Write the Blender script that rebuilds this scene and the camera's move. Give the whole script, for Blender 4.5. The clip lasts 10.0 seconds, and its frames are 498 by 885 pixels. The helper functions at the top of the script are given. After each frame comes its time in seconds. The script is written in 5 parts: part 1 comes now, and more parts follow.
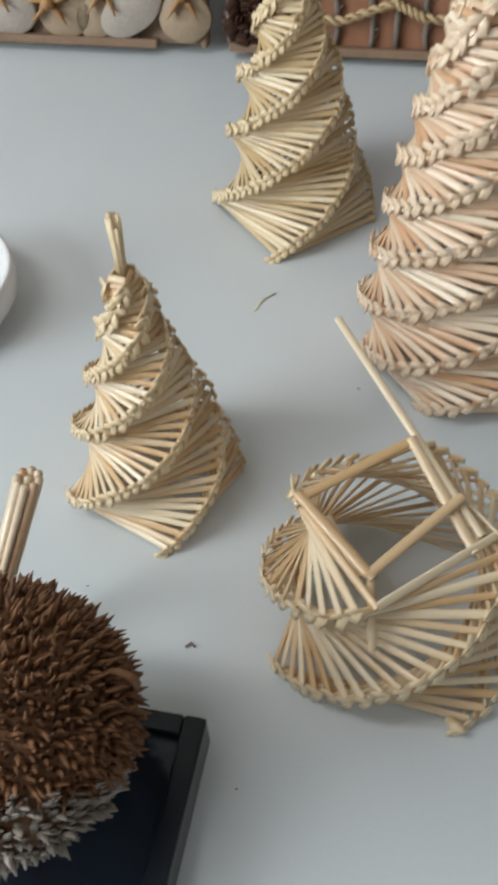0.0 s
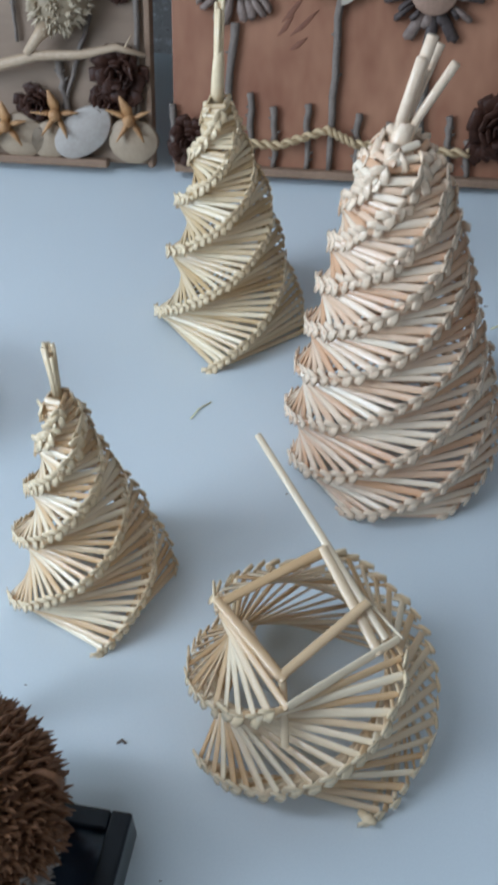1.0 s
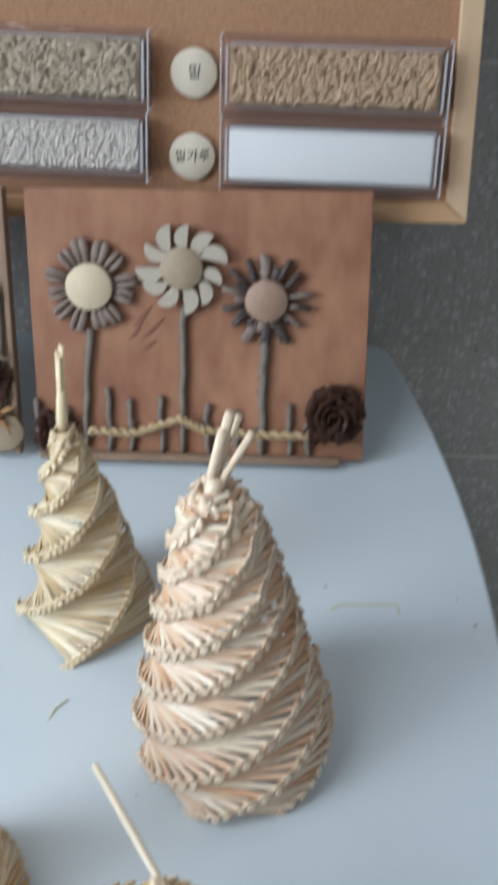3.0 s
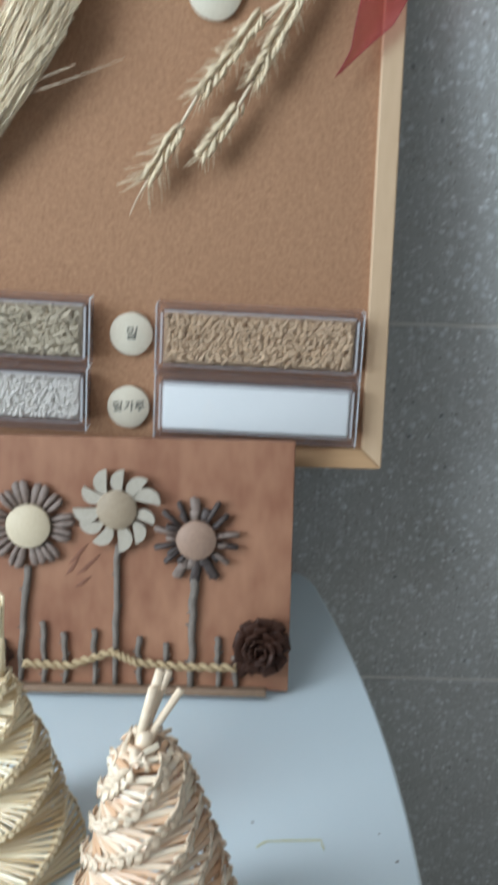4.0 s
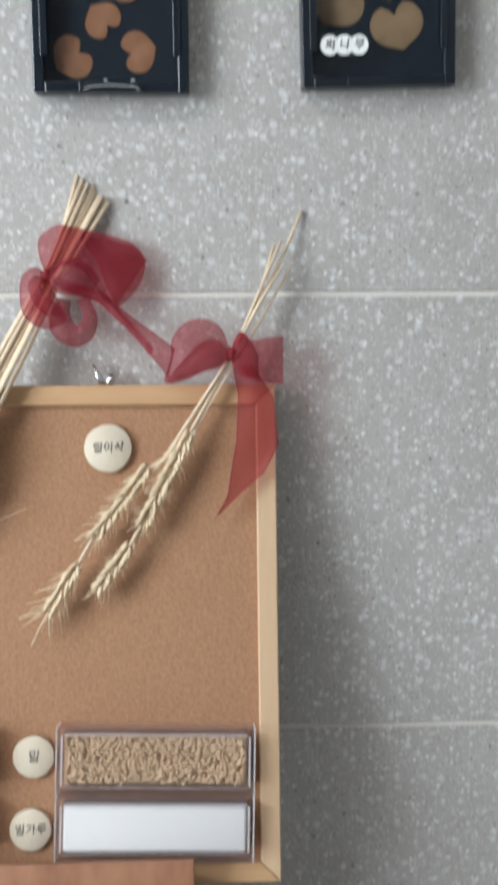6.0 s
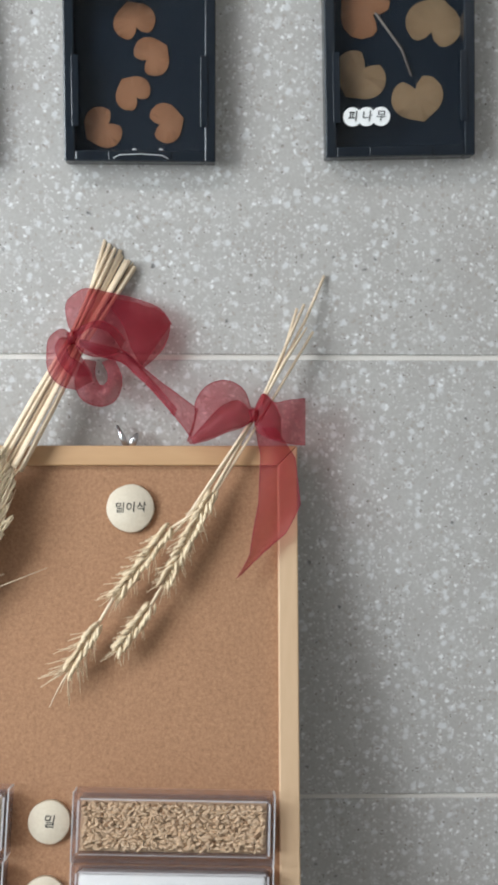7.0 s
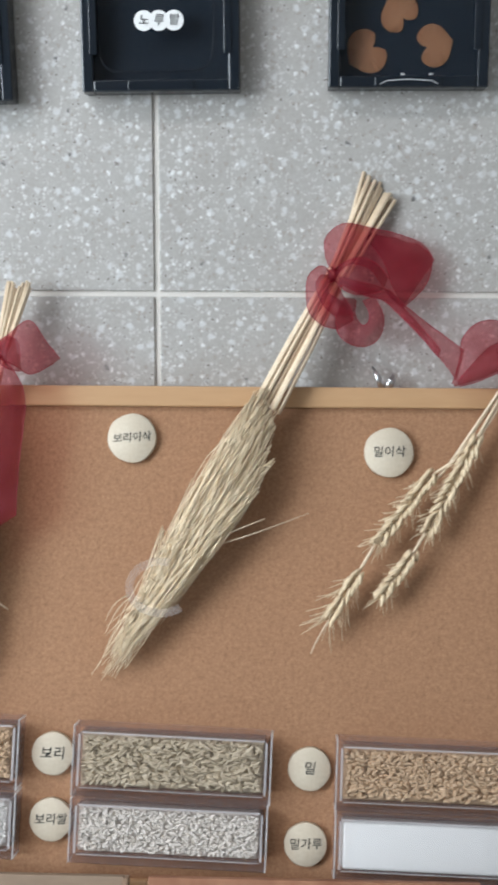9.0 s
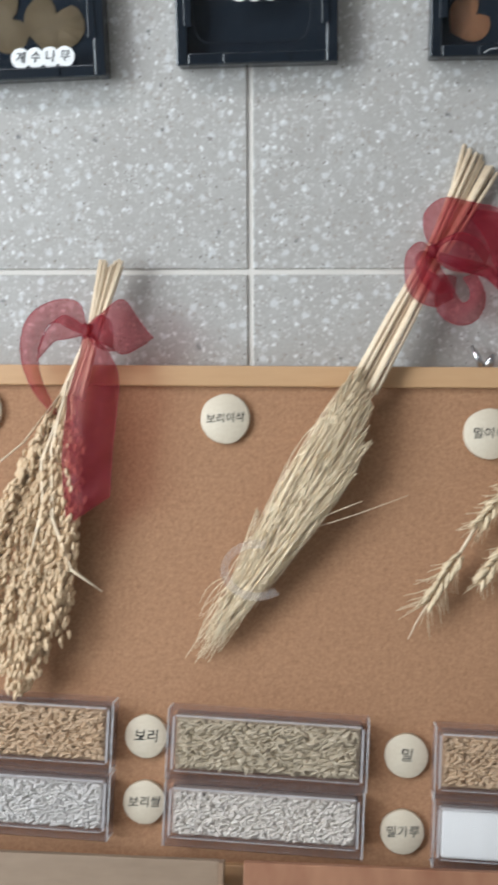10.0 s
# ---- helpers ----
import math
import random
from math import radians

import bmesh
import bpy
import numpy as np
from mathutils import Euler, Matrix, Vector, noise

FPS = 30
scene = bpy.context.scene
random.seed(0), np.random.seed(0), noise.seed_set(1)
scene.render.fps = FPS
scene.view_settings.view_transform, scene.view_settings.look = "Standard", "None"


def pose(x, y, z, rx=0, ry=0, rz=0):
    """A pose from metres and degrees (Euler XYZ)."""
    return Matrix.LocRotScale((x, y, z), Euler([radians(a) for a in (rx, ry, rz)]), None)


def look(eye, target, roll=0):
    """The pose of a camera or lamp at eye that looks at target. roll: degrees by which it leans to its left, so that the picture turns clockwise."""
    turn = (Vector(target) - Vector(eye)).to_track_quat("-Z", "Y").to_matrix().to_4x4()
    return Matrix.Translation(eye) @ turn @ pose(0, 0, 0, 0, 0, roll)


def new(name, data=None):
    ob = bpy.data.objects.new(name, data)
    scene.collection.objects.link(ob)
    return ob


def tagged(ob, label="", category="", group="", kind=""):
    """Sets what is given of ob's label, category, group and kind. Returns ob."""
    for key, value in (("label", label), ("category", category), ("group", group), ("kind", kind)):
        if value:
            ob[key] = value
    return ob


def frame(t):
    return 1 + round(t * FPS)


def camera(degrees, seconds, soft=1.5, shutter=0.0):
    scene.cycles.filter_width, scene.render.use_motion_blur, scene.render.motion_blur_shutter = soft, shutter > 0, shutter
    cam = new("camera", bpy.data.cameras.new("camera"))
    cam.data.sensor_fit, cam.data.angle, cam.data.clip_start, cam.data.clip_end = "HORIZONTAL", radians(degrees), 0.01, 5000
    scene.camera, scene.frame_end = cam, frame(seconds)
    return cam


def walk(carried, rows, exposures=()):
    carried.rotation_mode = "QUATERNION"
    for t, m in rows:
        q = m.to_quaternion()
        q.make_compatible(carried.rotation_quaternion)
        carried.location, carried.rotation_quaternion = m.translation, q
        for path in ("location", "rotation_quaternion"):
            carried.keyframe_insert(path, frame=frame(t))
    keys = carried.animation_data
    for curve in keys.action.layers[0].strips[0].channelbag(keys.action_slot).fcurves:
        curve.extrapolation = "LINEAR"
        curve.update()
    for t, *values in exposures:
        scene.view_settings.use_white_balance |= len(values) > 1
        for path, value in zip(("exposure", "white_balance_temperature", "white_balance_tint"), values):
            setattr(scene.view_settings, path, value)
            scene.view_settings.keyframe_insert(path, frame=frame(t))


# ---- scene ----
cam = camera(26.2, 10.0, soft=3.5, shutter=0.55)
PATH = [
    (0, (0.113, 0.025, 0.406), (-0.171, 1.27, -1.133), -4.4),
    (0.5, (0.127, 0.02, 0.427), (-0.137, 1.315, -1.074), -2.9),
    (1, (0.137, 0.016, 0.443), (-0.108, 1.374, -1.005), -2.6),
    (1.5, (0.141, 0.021, 0.458), (-0.094, 1.418, -0.955), -2.6),
    (2, (0.159, 0.028, 0.48), (-0.016, 1.473, -0.892), -2.0),
    (2.5, (0.166, 0.034, 0.499), (-0.005, 1.514, -0.835), -2.0),
    (3, (0.182, 0.037, 0.537), (0.069, 1.616, -0.686), -1.0),
    (3.2, (0.183, 0.039, 0.553), (0.09, 1.662, -0.613), -0.0),
    (4.5, (0.193, -0.001, 0.625), (0.237, 1.831, -0.178), 1.0),
    (5, (0.242, -0.004, 0.66), (0.266, 1.87, -0.037), -0.6),
    (5.5, (0.232, -0.014, 0.669), (0.298, 1.916, 0.149), -0.9),
    (6, (0.233, -0.023, 0.692), (0.322, 1.942, 0.331), -0.1),
    (6.2, (0.235, -0.031, 0.681), (0.299, 1.947, 0.395), -0.0),
    (7.5, (0.211, -0.024, 0.673), (0.268, 1.965, 0.472), 0.3),
    (8, (0.134, -0.016, 0.677), (0.209, 1.964, 0.405), 0.6),
    (8.5, (0.088, -0.009, 0.672), (0.092, 1.969, 0.377), 0.7),
    (9, (0.069, 0.002, 0.675), (0.003, 1.974, 0.349), 0.2),
    (9.5, (0.05, 0.009, 0.676), (-0.043, 1.978, 0.342), 0.1),
    (10, (0.032, 0.016, 0.674), (-0.127, 1.976, 0.309), -0.2),
]
walk(cam, [(t, look(eye, target, roll)) for t, eye, target, roll in PATH],
     exposures=[(0, -0.94, 6650, 10), (0.5, -0.92, 5650, 8), (1.5, -0.82, 5400, 8), (2.5, -0.68, 5300, 7), (3, -0.60, 5850, 8), (4.5, -0.28, 5700, 2), (5.5, -0.08, 6250, 8),
                (6, -0.20, 6300, 10), (7.5, -0.20, 6400, 10), (8.5, -0.35, 6200, 10), (10, -0.47, 6300, 10)])

# ---- light ----
world = bpy.data.worlds.new("sky")
scene.world = world
world.use_nodes = True
wn = world.node_tree.nodes
sky = wn.new("ShaderNodeTexSky")
sky.sky_type, sky.sun_disc, sky.sun_elevation, sky.sun_rotation = "NISHITA", False, radians(40), radians(-90)
world.node_tree.links.new(sky.outputs[0], wn["Background"].inputs[0])
wn["Background"].inputs[1].default_value = 0.1


def area_lamp(name, eye, target, sx, sy, power, color):
    data = bpy.data.lights.new(name, "AREA")
    data.shape, data.size, data.size_y, data.energy, data.color = "RECTANGLE", sx, sy, power, color
    ob = new(name, data)
    ob.matrix_world = look(eye, target)
    return ob


# daylight through the window in the west wall, and two unseen overhead lamps added as fill
area_lamp("window_light", (-2.10, -0.76, 1.0), (0.0, 0.55, 0.20), 1.3, 1.2, 98, (0.88, 0.96, 1.0))
area_lamp("ceiling_fill", (-0.95, -0.25, 1.93), (-0.95, -0.25, 0), 1.15, 0.30, 27, (0.98, 0.98, 1.0))
area_lamp("ceiling_fill", (1.0, -1.5, 1.93), (1.0, -1.5, 0), 1.15, 0.30, 8, (0.98, 0.98, 1.0))


# ---- materials ----
def material(name, color, rough=0.6, dark=None, scale=40.0, fine=400.0, bump=0.2, metal=0.0, spread=0.5, stretch=(1, 1, 1), per_object=0.0,
             spec=0.5, sheen=0.0, glow=0.0):
    """Principled surface with colour variation and relief at two scales, in object space."""
    m = bpy.data.materials.new(name)
    m.use_nodes = True
    t = m.node_tree
    n, ln = t.nodes, t.links
    p = n["Principled BSDF"]
    dark = dark or tuple(c * 0.6 for c in color)
    co = n.new("ShaderNodeTexCoord")
    mp = n.new("ShaderNodeMapping")
    mp.inputs["Scale"].default_value = stretch
    ln.new(co.outputs["Object"], mp.inputs[0])
    big, small = n.new("ShaderNodeTexNoise"), n.new("ShaderNodeTexNoise")
    big.inputs["Scale"].default_value, small.inputs["Scale"].default_value = scale, fine
    big.inputs["Detail"].default_value, small.inputs["Detail"].default_value = 3.0, 2.0
    ln.new(mp.outputs[0], big.inputs[0]), ln.new(mp.outputs[0], small.inputs[0])
    add = n.new("ShaderNodeMath")
    add.operation = "MULTIPLY_ADD"
    add.inputs[1].default_value = 0.5
    ln.new(small.outputs[0], add.inputs[0])
    half = n.new("ShaderNodeMath")
    half.operation = "MULTIPLY"
    half.inputs[1].default_value = 0.5
    ln.new(big.outputs[0], half.inputs[0]), ln.new(half.outputs[0], add.inputs[2])
    last = add
    if per_object:
        info = n.new("ShaderNodeObjectInfo")
        off = n.new("ShaderNodeMath")
        off.operation = "MULTIPLY_ADD"
        off.inputs[1].default_value = per_object
        ln.new(info.outputs["Random"], off.inputs[0]), ln.new(add.outputs[0], off.inputs[2])
        sub = n.new("ShaderNodeMath")
        sub.operation = "SUBTRACT"
        sub.inputs[1].default_value = per_object / 2
        ln.new(off.outputs[0], sub.inputs[0])
        last = sub
    ramp = n.new("ShaderNodeValToRGB")
    e = ramp.color_ramp.elements
    e[0].position, e[1].position = 0.5 - spread / 2, 0.5 + spread / 2
    e[0].color, e[1].color = (*dark, 1), (*color, 1)
    ln.new(last.outputs[0], ramp.inputs[0]), ln.new(ramp.outputs[0], p.inputs["Base Color"])
    b = n.new("ShaderNodeBump")
    b.inputs["Strength"].default_value, b.inputs["Distance"].default_value = bump, 0.001
    ln.new(small.outputs[0], b.inputs["Height"]), ln.new(b.outputs[0], p.inputs["Normal"])
    p.inputs["Roughness"].default_value, p.inputs["Metallic"].default_value = rough, metal
    p.inputs["Specular IOR Level"].default_value = spec
    p.inputs["Sheen Weight"].default_value = sheen
    if glow:  # light that passes through thin walls
        tl, mx = n.new("ShaderNodeBsdfTranslucent"), n.new("ShaderNodeMixShader")
        mx.inputs[0].default_value = glow
        ln.new(ramp.outputs[0], tl.inputs[0])
        ln.new(p.outputs[0], mx.inputs[1]), ln.new(tl.outputs[0], mx.inputs[2])
        ln.new(mx.outputs[0], n["Material Output"].inputs[0])
    return m


def chip_material():
    """Grey cast stone with pale and a few dark chips."""
    m = material("cast_stone", (0.46, 0.445, 0.425), 0.42, (0.36, 0.335, 0.31), 24, 300, 0.12)
    t = m.node_tree
    n, ln = t.nodes, t.links
    p = n["Principled BSDF"]
    base = p.inputs["Base Color"].links[0].from_socket
    co = n.new("ShaderNodeNewGeometry")
    warp = n.new("ShaderNodeTexNoise")
    warp.inputs["Scale"].default_value = 220
    mix0 = n.new("ShaderNodeMix")
    mix0.data_type, mix0.blend_type = "RGBA", "LINEAR_LIGHT"
    mix0.inputs[0].default_value = 0.003
    ln.new(co.outputs["Position"], warp.inputs[0]), ln.new(co.outputs["Position"], mix0.inputs[6]), ln.new(warp.outputs["Color"], mix0.inputs[7])
    for scale, lowest, size, colour in ((118, 0.66, 0.46, (0.60, 0.60, 0.595)), (230, 0.55, 0.48, (0.51, 0.495, 0.475)), (190, 0.62, 0.44, (0.36, 0.325, 0.295)), (330, 0.7, 0.5, (0.56, 0.55, 0.535)),
                                        (170, 0.80, 0.38, (0.73, 0.73, 0.72)), (230, 0.80, 0.34, (0.17, 0.145, 0.125)), (110, 0.965, 0.26, (0.07, 0.07, 0.07))):
        v = n.new("ShaderNodeTexVoronoi")
        v.inputs["Scale"].default_value = scale
        ln.new(mix0.outputs[2], v.inputs["Vector"])
        sep = n.new("ShaderNodeSeparateColor")
        ln.new(v.outputs["Color"], sep.inputs[0])
        pick = n.new("ShaderNodeMath")
        pick.operation = "GREATER_THAN"
        pick.inputs[1].default_value = lowest
        ln.new(sep.outputs[0], pick.inputs[0])
        near = n.new("ShaderNodeMapRange")
        near.inputs[1].default_value, near.inputs[2].default_value = size, size - 0.22
        near.inputs[3].default_value, near.inputs[4].default_value = 0, 0.9
        ln.new(v.outputs["Distance"], near.inputs[0])
        both = n.new("ShaderNodeMath")
        both.operation = "MULTIPLY"
        ln.new(pick.outputs[0], both.inputs[0]), ln.new(near.outputs[0], both.inputs[1])
        mx = n.new("ShaderNodeMix")
        mx.data_type = "RGBA"
        mx.inputs[7].default_value = (*colour, 1)
        ln.new(both.outputs[0], mx.inputs[0]), ln.new(base, mx.inputs[6])
        base = mx.outputs[2]
    ln.new(base, p.inputs["Base Color"])
    return m


def clear_material(name, tint, rough=0.03, ior=1.45):
    m = bpy.data.materials.new(name)
    m.use_nodes = True
    t = m.node_tree
    t.nodes.clear()
    out, mix = t.nodes.new("ShaderNodeOutputMaterial"), t.nodes.new("ShaderNodeMixShader")
    tr, gl, fr = t.nodes.new("ShaderNodeBsdfTransparent"), t.nodes.new("ShaderNodeBsdfGlossy"), t.nodes.new("ShaderNodeFresnel")
    tr.inputs[0].default_value, gl.inputs["Roughness"].default_value, fr.inputs[0].default_value = (*tint, 1), rough, ior
    t.links.new(fr.outputs[0], mix.inputs[0]), t.links.new(tr.outputs[0], mix.inputs[1]), t.links.new(gl.outputs[0], mix.inputs[2])
    t.links.new(mix.outputs[0], out.inputs[0])
    return m


def gauze_material(name, color, cover, through_tint=(0.95, 0.62, 0.62)):
    """Sheer stuff: part open, part diffusing on both sides."""
    m = bpy.data.materials.new(name)
    m.use_nodes = True
    t = m.node_tree
    t.nodes.clear()
    n, ln = t.nodes, t.links
    out, mix, both = n.new("ShaderNodeOutputMaterial"), n.new("ShaderNodeMixShader"), n.new("ShaderNodeMixShader")
    tr, di, tl = n.new("ShaderNodeBsdfTransparent"), n.new("ShaderNodeBsdfPrincipled"), n.new("ShaderNodeBsdfTranslucent")
    co, no = n.new("ShaderNodeTexCoord"), n.new("ShaderNodeTexNoise")
    no.inputs["Scale"].default_value = 90
    ln.new(co.outputs["Object"], no.inputs[0])
    mr = n.new("ShaderNodeMapRange")
    mr.inputs[3].default_value, mr.inputs[4].default_value = cover - 0.06, cover + 0.06
    ln.new(no.outputs[0], mr.inputs[0])
    tr.inputs[0].default_value = (*through_tint, 1)
    di.inputs["Base Color"].default_value, di.inputs["Roughness"].default_value = (*color, 1), 0.5
    tl.inputs[0].default_value = (*color, 1)
    both.inputs[0].default_value = 0.35
    ln.new(di.outputs[0], both.inputs[1]), ln.new(tl.outputs[0], both.inputs[2])
    ln.new(mr.outputs[0], mix.inputs[0]), ln.new(tr.outputs[0], mix.inputs[1]), ln.new(both.outputs[0], mix.inputs[2])
    ln.new(mix.outputs[0], out.inputs[0])
    return m


STONE = chip_material()
GROUT = material("grout", (0.75, 0.70, 0.65), 0.9, (0.60, 0.57, 0.52), 30, 500, 0.3)
# unseen walls toned down to lower the fill, floor paled to bounce light
PAINT = material("wall_paint", (0.50, 0.50, 0.49), 0.8, (0.46, 0.46, 0.45), 4, 200, 0.1)
FLOOR = material("floor_vinyl", (0.46, 0.43, 0.38), 0.45, (0.38, 0.355, 0.315), 6, 120, 0.1)
TABLE = material("table_laminate", (0.73, 0.79, 0.82), 0.32, (0.66, 0.72, 0.75), 7, 900, 0.02, spread=0.6)
TABLE_EDGE = material("table_edge", (0.70, 0.71, 0.70), 0.4, (0.62, 0.63, 0.62), 20, 400, 0.05)
STEEL = material("steel", (0.62, 0.62, 0.63), 0.3, (0.5, 0.5, 0.51), 30, 300, 0.05, metal=1.0)
PINE = material("pine_wood", (0.55, 0.335, 0.175), 0.5, (0.45, 0.26, 0.125), 30, 200, 0.15, stretch=(0.15, 1, 1), spread=0.6)
# same pine, grain upright, with the brighter light on the uprights put into its colour
PINE_UP_LIT = material("pine_wood_upright_lit", (0.62, 0.43, 0.27), 0.5, (0.52, 0.345, 0.205), 30, 200, 0.15, stretch=(1, 1, 0.15), spread=0.6)
CORK = material("cork", (0.44, 0.24, 0.13), 0.85, (0.265, 0.13, 0.066), 330, 900, 0.5, spread=0.34)
STRAW = material("straw", (0.95, 0.81, 0.58), 0.25, (0.70, 0.46, 0.23), 60, 500, 0.1, stretch=(0.2, 1, 1), per_object=0.8, spread=0.7, spec=1.0, glow=0.1)
STRAW_PINK = material("straw_rosy", (0.96, 0.82, 0.63), 0.25, (0.74, 0.44, 0.25), 60, 500, 0.1, stretch=(0.2, 1, 1), per_object=0.8, spread=0.7, spec=1.0, glow=0.1)
STRAW_OLIVE = material("straw_dull", (0.90, 0.76, 0.52), 0.26, (0.62, 0.43, 0.21), 60, 500, 0.1, stretch=(0.2, 1, 1), per_object=0.8, spread=0.7, spec=1.0, glow=0.1)
FOLD = material("straw_fold", (0.92, 0.77, 0.53), 0.22, (0.74, 0.55, 0.31), 250, 900, 0.2, spread=0.7)
FOLD_PINK = material("straw_fold_rosy", (0.95, 0.80, 0.61), 0.2, (0.76, 0.53, 0.35), 250, 900, 0.2, spread=0.7)
STALK = material("dry_stalk", (0.88, 0.755, 0.58), 0.42, (0.62, 0.45, 0.28), 80, 500, 0.15, spread=0.7)
BARLEY = material("barley_ear", (0.95, 0.82, 0.61), 0.32, (0.72, 0.53, 0.31), 150, 700, 0.2, spread=0.6)
RICE = material("rice_ear", (0.74, 0.555, 0.37), 0.5, (0.54, 0.37, 0.21), 150, 700, 0.2, spread=0.6)
WHEAT = material("wheat_ear", (0.84, 0.70, 0.49), 0.45, (0.58, 0.42, 0.25), 150, 700, 0.2, spread=0.6)
RIBBON = gauze_material("sheer_ribbon", (0.30, 0.013, 0.035), 0.45)
HEM = material("ribbon_hem", (0.26, 0.012, 0.03), 0.5, (0.18, 0.008, 0.02), 60, 400, 0.1)
# whitish cover stands in for edge glints; brownish tint shades the band behind
ACRYLIC_RIM = gauze_material("acrylic_wall", (0.82, 0.81, 0.84), 0.10, (0.88, 0.82, 0.79))
ACRYLIC_EDGE = gauze_material("acrylic_edge", (0.80, 0.79, 0.82), 0.18, (0.88, 0.84, 0.82))
# near-white cover that paints highlights on clear plastic
ACRYLIC_GLINT = gauze_material("acrylic_glint", (0.92, 0.92, 0.91), 0.62, (1, 1, 1))
RIBBON_WHITE = gauze_material("sheer_white_ribbon", (0.75, 0.70, 0.66), 0.24, (0.95, 0.93, 0.92))
DISC = material("pale_wood_disc", (0.67, 0.59, 0.47), 0.6, (0.57, 0.48, 0.36), 60, 400, 0.1)
INK = material("ink", (0.02, 0.02, 0.02), 0.6, (0.012, 0.012, 0.012), 60, 400, 0.0)
ACRYLIC = clear_material("clear_acrylic", (0.93, 0.91, 0.92))

PANE = clear_material("box_cover", (0.95, 0.97, 1.0), 0.05, 1.42)
BLACK = material("black_plastic", (0.006, 0.011, 0.018), 0.25, (0.004, 0.007, 0.012), 30, 600, 0.04)
NAVY = material("dark_card", (0.006, 0.012, 0.020), 0.7, (0.004, 0.008, 0.014), 40, 300, 0.03, spec=0.15)
LEAF = material("pressed_leaf", (0.60, 0.29, 0.14), 0.65, (0.46, 0.20, 0.09), 70, 500, 0.3)
LEAF_OCHRE = material("pressed_leaf_ochre", (0.58, 0.39, 0.21), 0.65, (0.43, 0.26, 0.125), 70, 500, 0.3)
LEAF_DULL = material("pressed_leaf_dull", (0.33, 0.235, 0.125), 0.65, (0.22, 0.15, 0.075), 70, 500, 0.3)
LABEL = material("label_paper", (0.84, 0.84, 0.83), 0.6, (0.78, 0.78, 0.77), 60, 400, 0.05)
CLAY = material("stained_plywood", (0.41, 0.205, 0.115), 0.6, (0.20, 0.072, 0.036), 12, 60, 0.06, stretch=(1, 1, 0.45), spread=0.42)
SCORCH = material("scorched_wood", (0.23, 0.095, 0.052), 0.6, (0.17, 0.065, 0.036), 60, 300, 0.1)
PLY = material("plain_plywood", (0.31, 0.22, 0.15), 0.6, (0.22, 0.15, 0.10), 14, 160, 0.12, stretch=(0.3, 1, 1), spread=0.55)
PLY_EDGE = material("plywood_edge", (0.30, 0.19, 0.12), 0.7, (0.19, 0.12, 0.075), 40, 300, 0.2)
TWIG = material("grey_twig", (0.24, 0.195, 0.16), 0.75, (0.12, 0.093, 0.075), 120, 600, 0.4)
TWIG_PALE = material("peeled_twig", (0.54, 0.41, 0.28), 0.5, (0.40, 0.28, 0.175), 60, 400, 0.2)
SLICE = material("log_slice", (0.40, 0.305, 0.205), 0.6, (0.30, 0.215, 0.14), 80, 400, 0.15)
SLICE_GREY = material("log_slice_grey", (0.44, 0.39, 0.34), 0.65, (0.34, 0.29, 0.25), 80, 400, 0.15)
SEED_GREY = material("seed_husk", (0.31, 0.235, 0.195), 0.5, (0.15, 0.105, 0.085), 120, 600, 0.3, spec=0.25)
SEED_DARK = material("dark_husk", (0.12, 0.09, 0.08), 0.5, (0.035, 0.026, 0.024), 120, 600, 0.3, spec=0.25)
CHIP = material("pale_wood_chip", (0.50, 0.43, 0.345), 0.6, (0.38, 0.32, 0.25), 90, 500, 0.15)
CONE = material("pine_cone", (0.075, 0.032, 0.02), 0.45, (0.026, 0.011, 0.007), 90, 500, 0.3, spec=0.2)
PETAL = material("dry_orange_petal", (0.56, 0.33, 0.14), 0.55, (0.30, 0.13, 0.045), 90, 500, 0.3)
POD = material("dry_pod", (0.36, 0.28, 0.18), 0.6, (0.24, 0.175, 0.105), 70, 400, 0.3)
POD_PALE = material("pale_prickle", (0.60, 0.50, 0.36), 0.5, (0.40, 0.31, 0.20), 120, 500, 0.2)
ROPE = material("twisted_straw_rope", (0.60, 0.45, 0.26), 0.7, (0.42, 0.29, 0.15), 200, 700, 0.3)
SPIKE = material("burr_spine", (0.31, 0.150, 0.066), 0.6, (0.10, 0.040, 0.016), 90, 400, 0.3, spread=0.5)
SCALE = material("burr_scale", (0.46, 0.41, 0.36), 0.5, (0.16, 0.125, 0.10), 120, 500, 0.3, spread=0.5)
CERAMIC = material("white_ceramic", (0.80, 0.80, 0.80), 0.2, (0.77, 0.77, 0.77), 10, 100, 0.01)
FLOUR = material("flour", (0.83, 0.85, 0.82), 0.9, (0.79, 0.81, 0.78), 40, 600, 0.15)
G_BARLEY = material("barley_grain", (0.70, 0.62, 0.46), 0.45, (0.40, 0.33, 0.21), 130, 900, 0.2, spread=0.5)
G_PEARL = material("pearl_barley_grain", (0.82, 0.79, 0.72), 0.5, (0.72, 0.67, 0.58), 130, 900, 0.2, spread=0.6)
G_WHEAT = material("wheat_grain", (0.74, 0.57, 0.38), 0.4, (0.50, 0.34, 0.19), 130, 900, 0.2, spread=0.6)
G_RICE = material("white_rice_grain", (0.80, 0.79, 0.75), 0.4, (0.68, 0.66, 0.60), 130, 900, 0.2, spread=0.6)
HEART = material("flower_heart_wood", (0.66, 0.54, 0.38), 0.6, (0.56, 0.44, 0.29), 60, 400, 0.1)
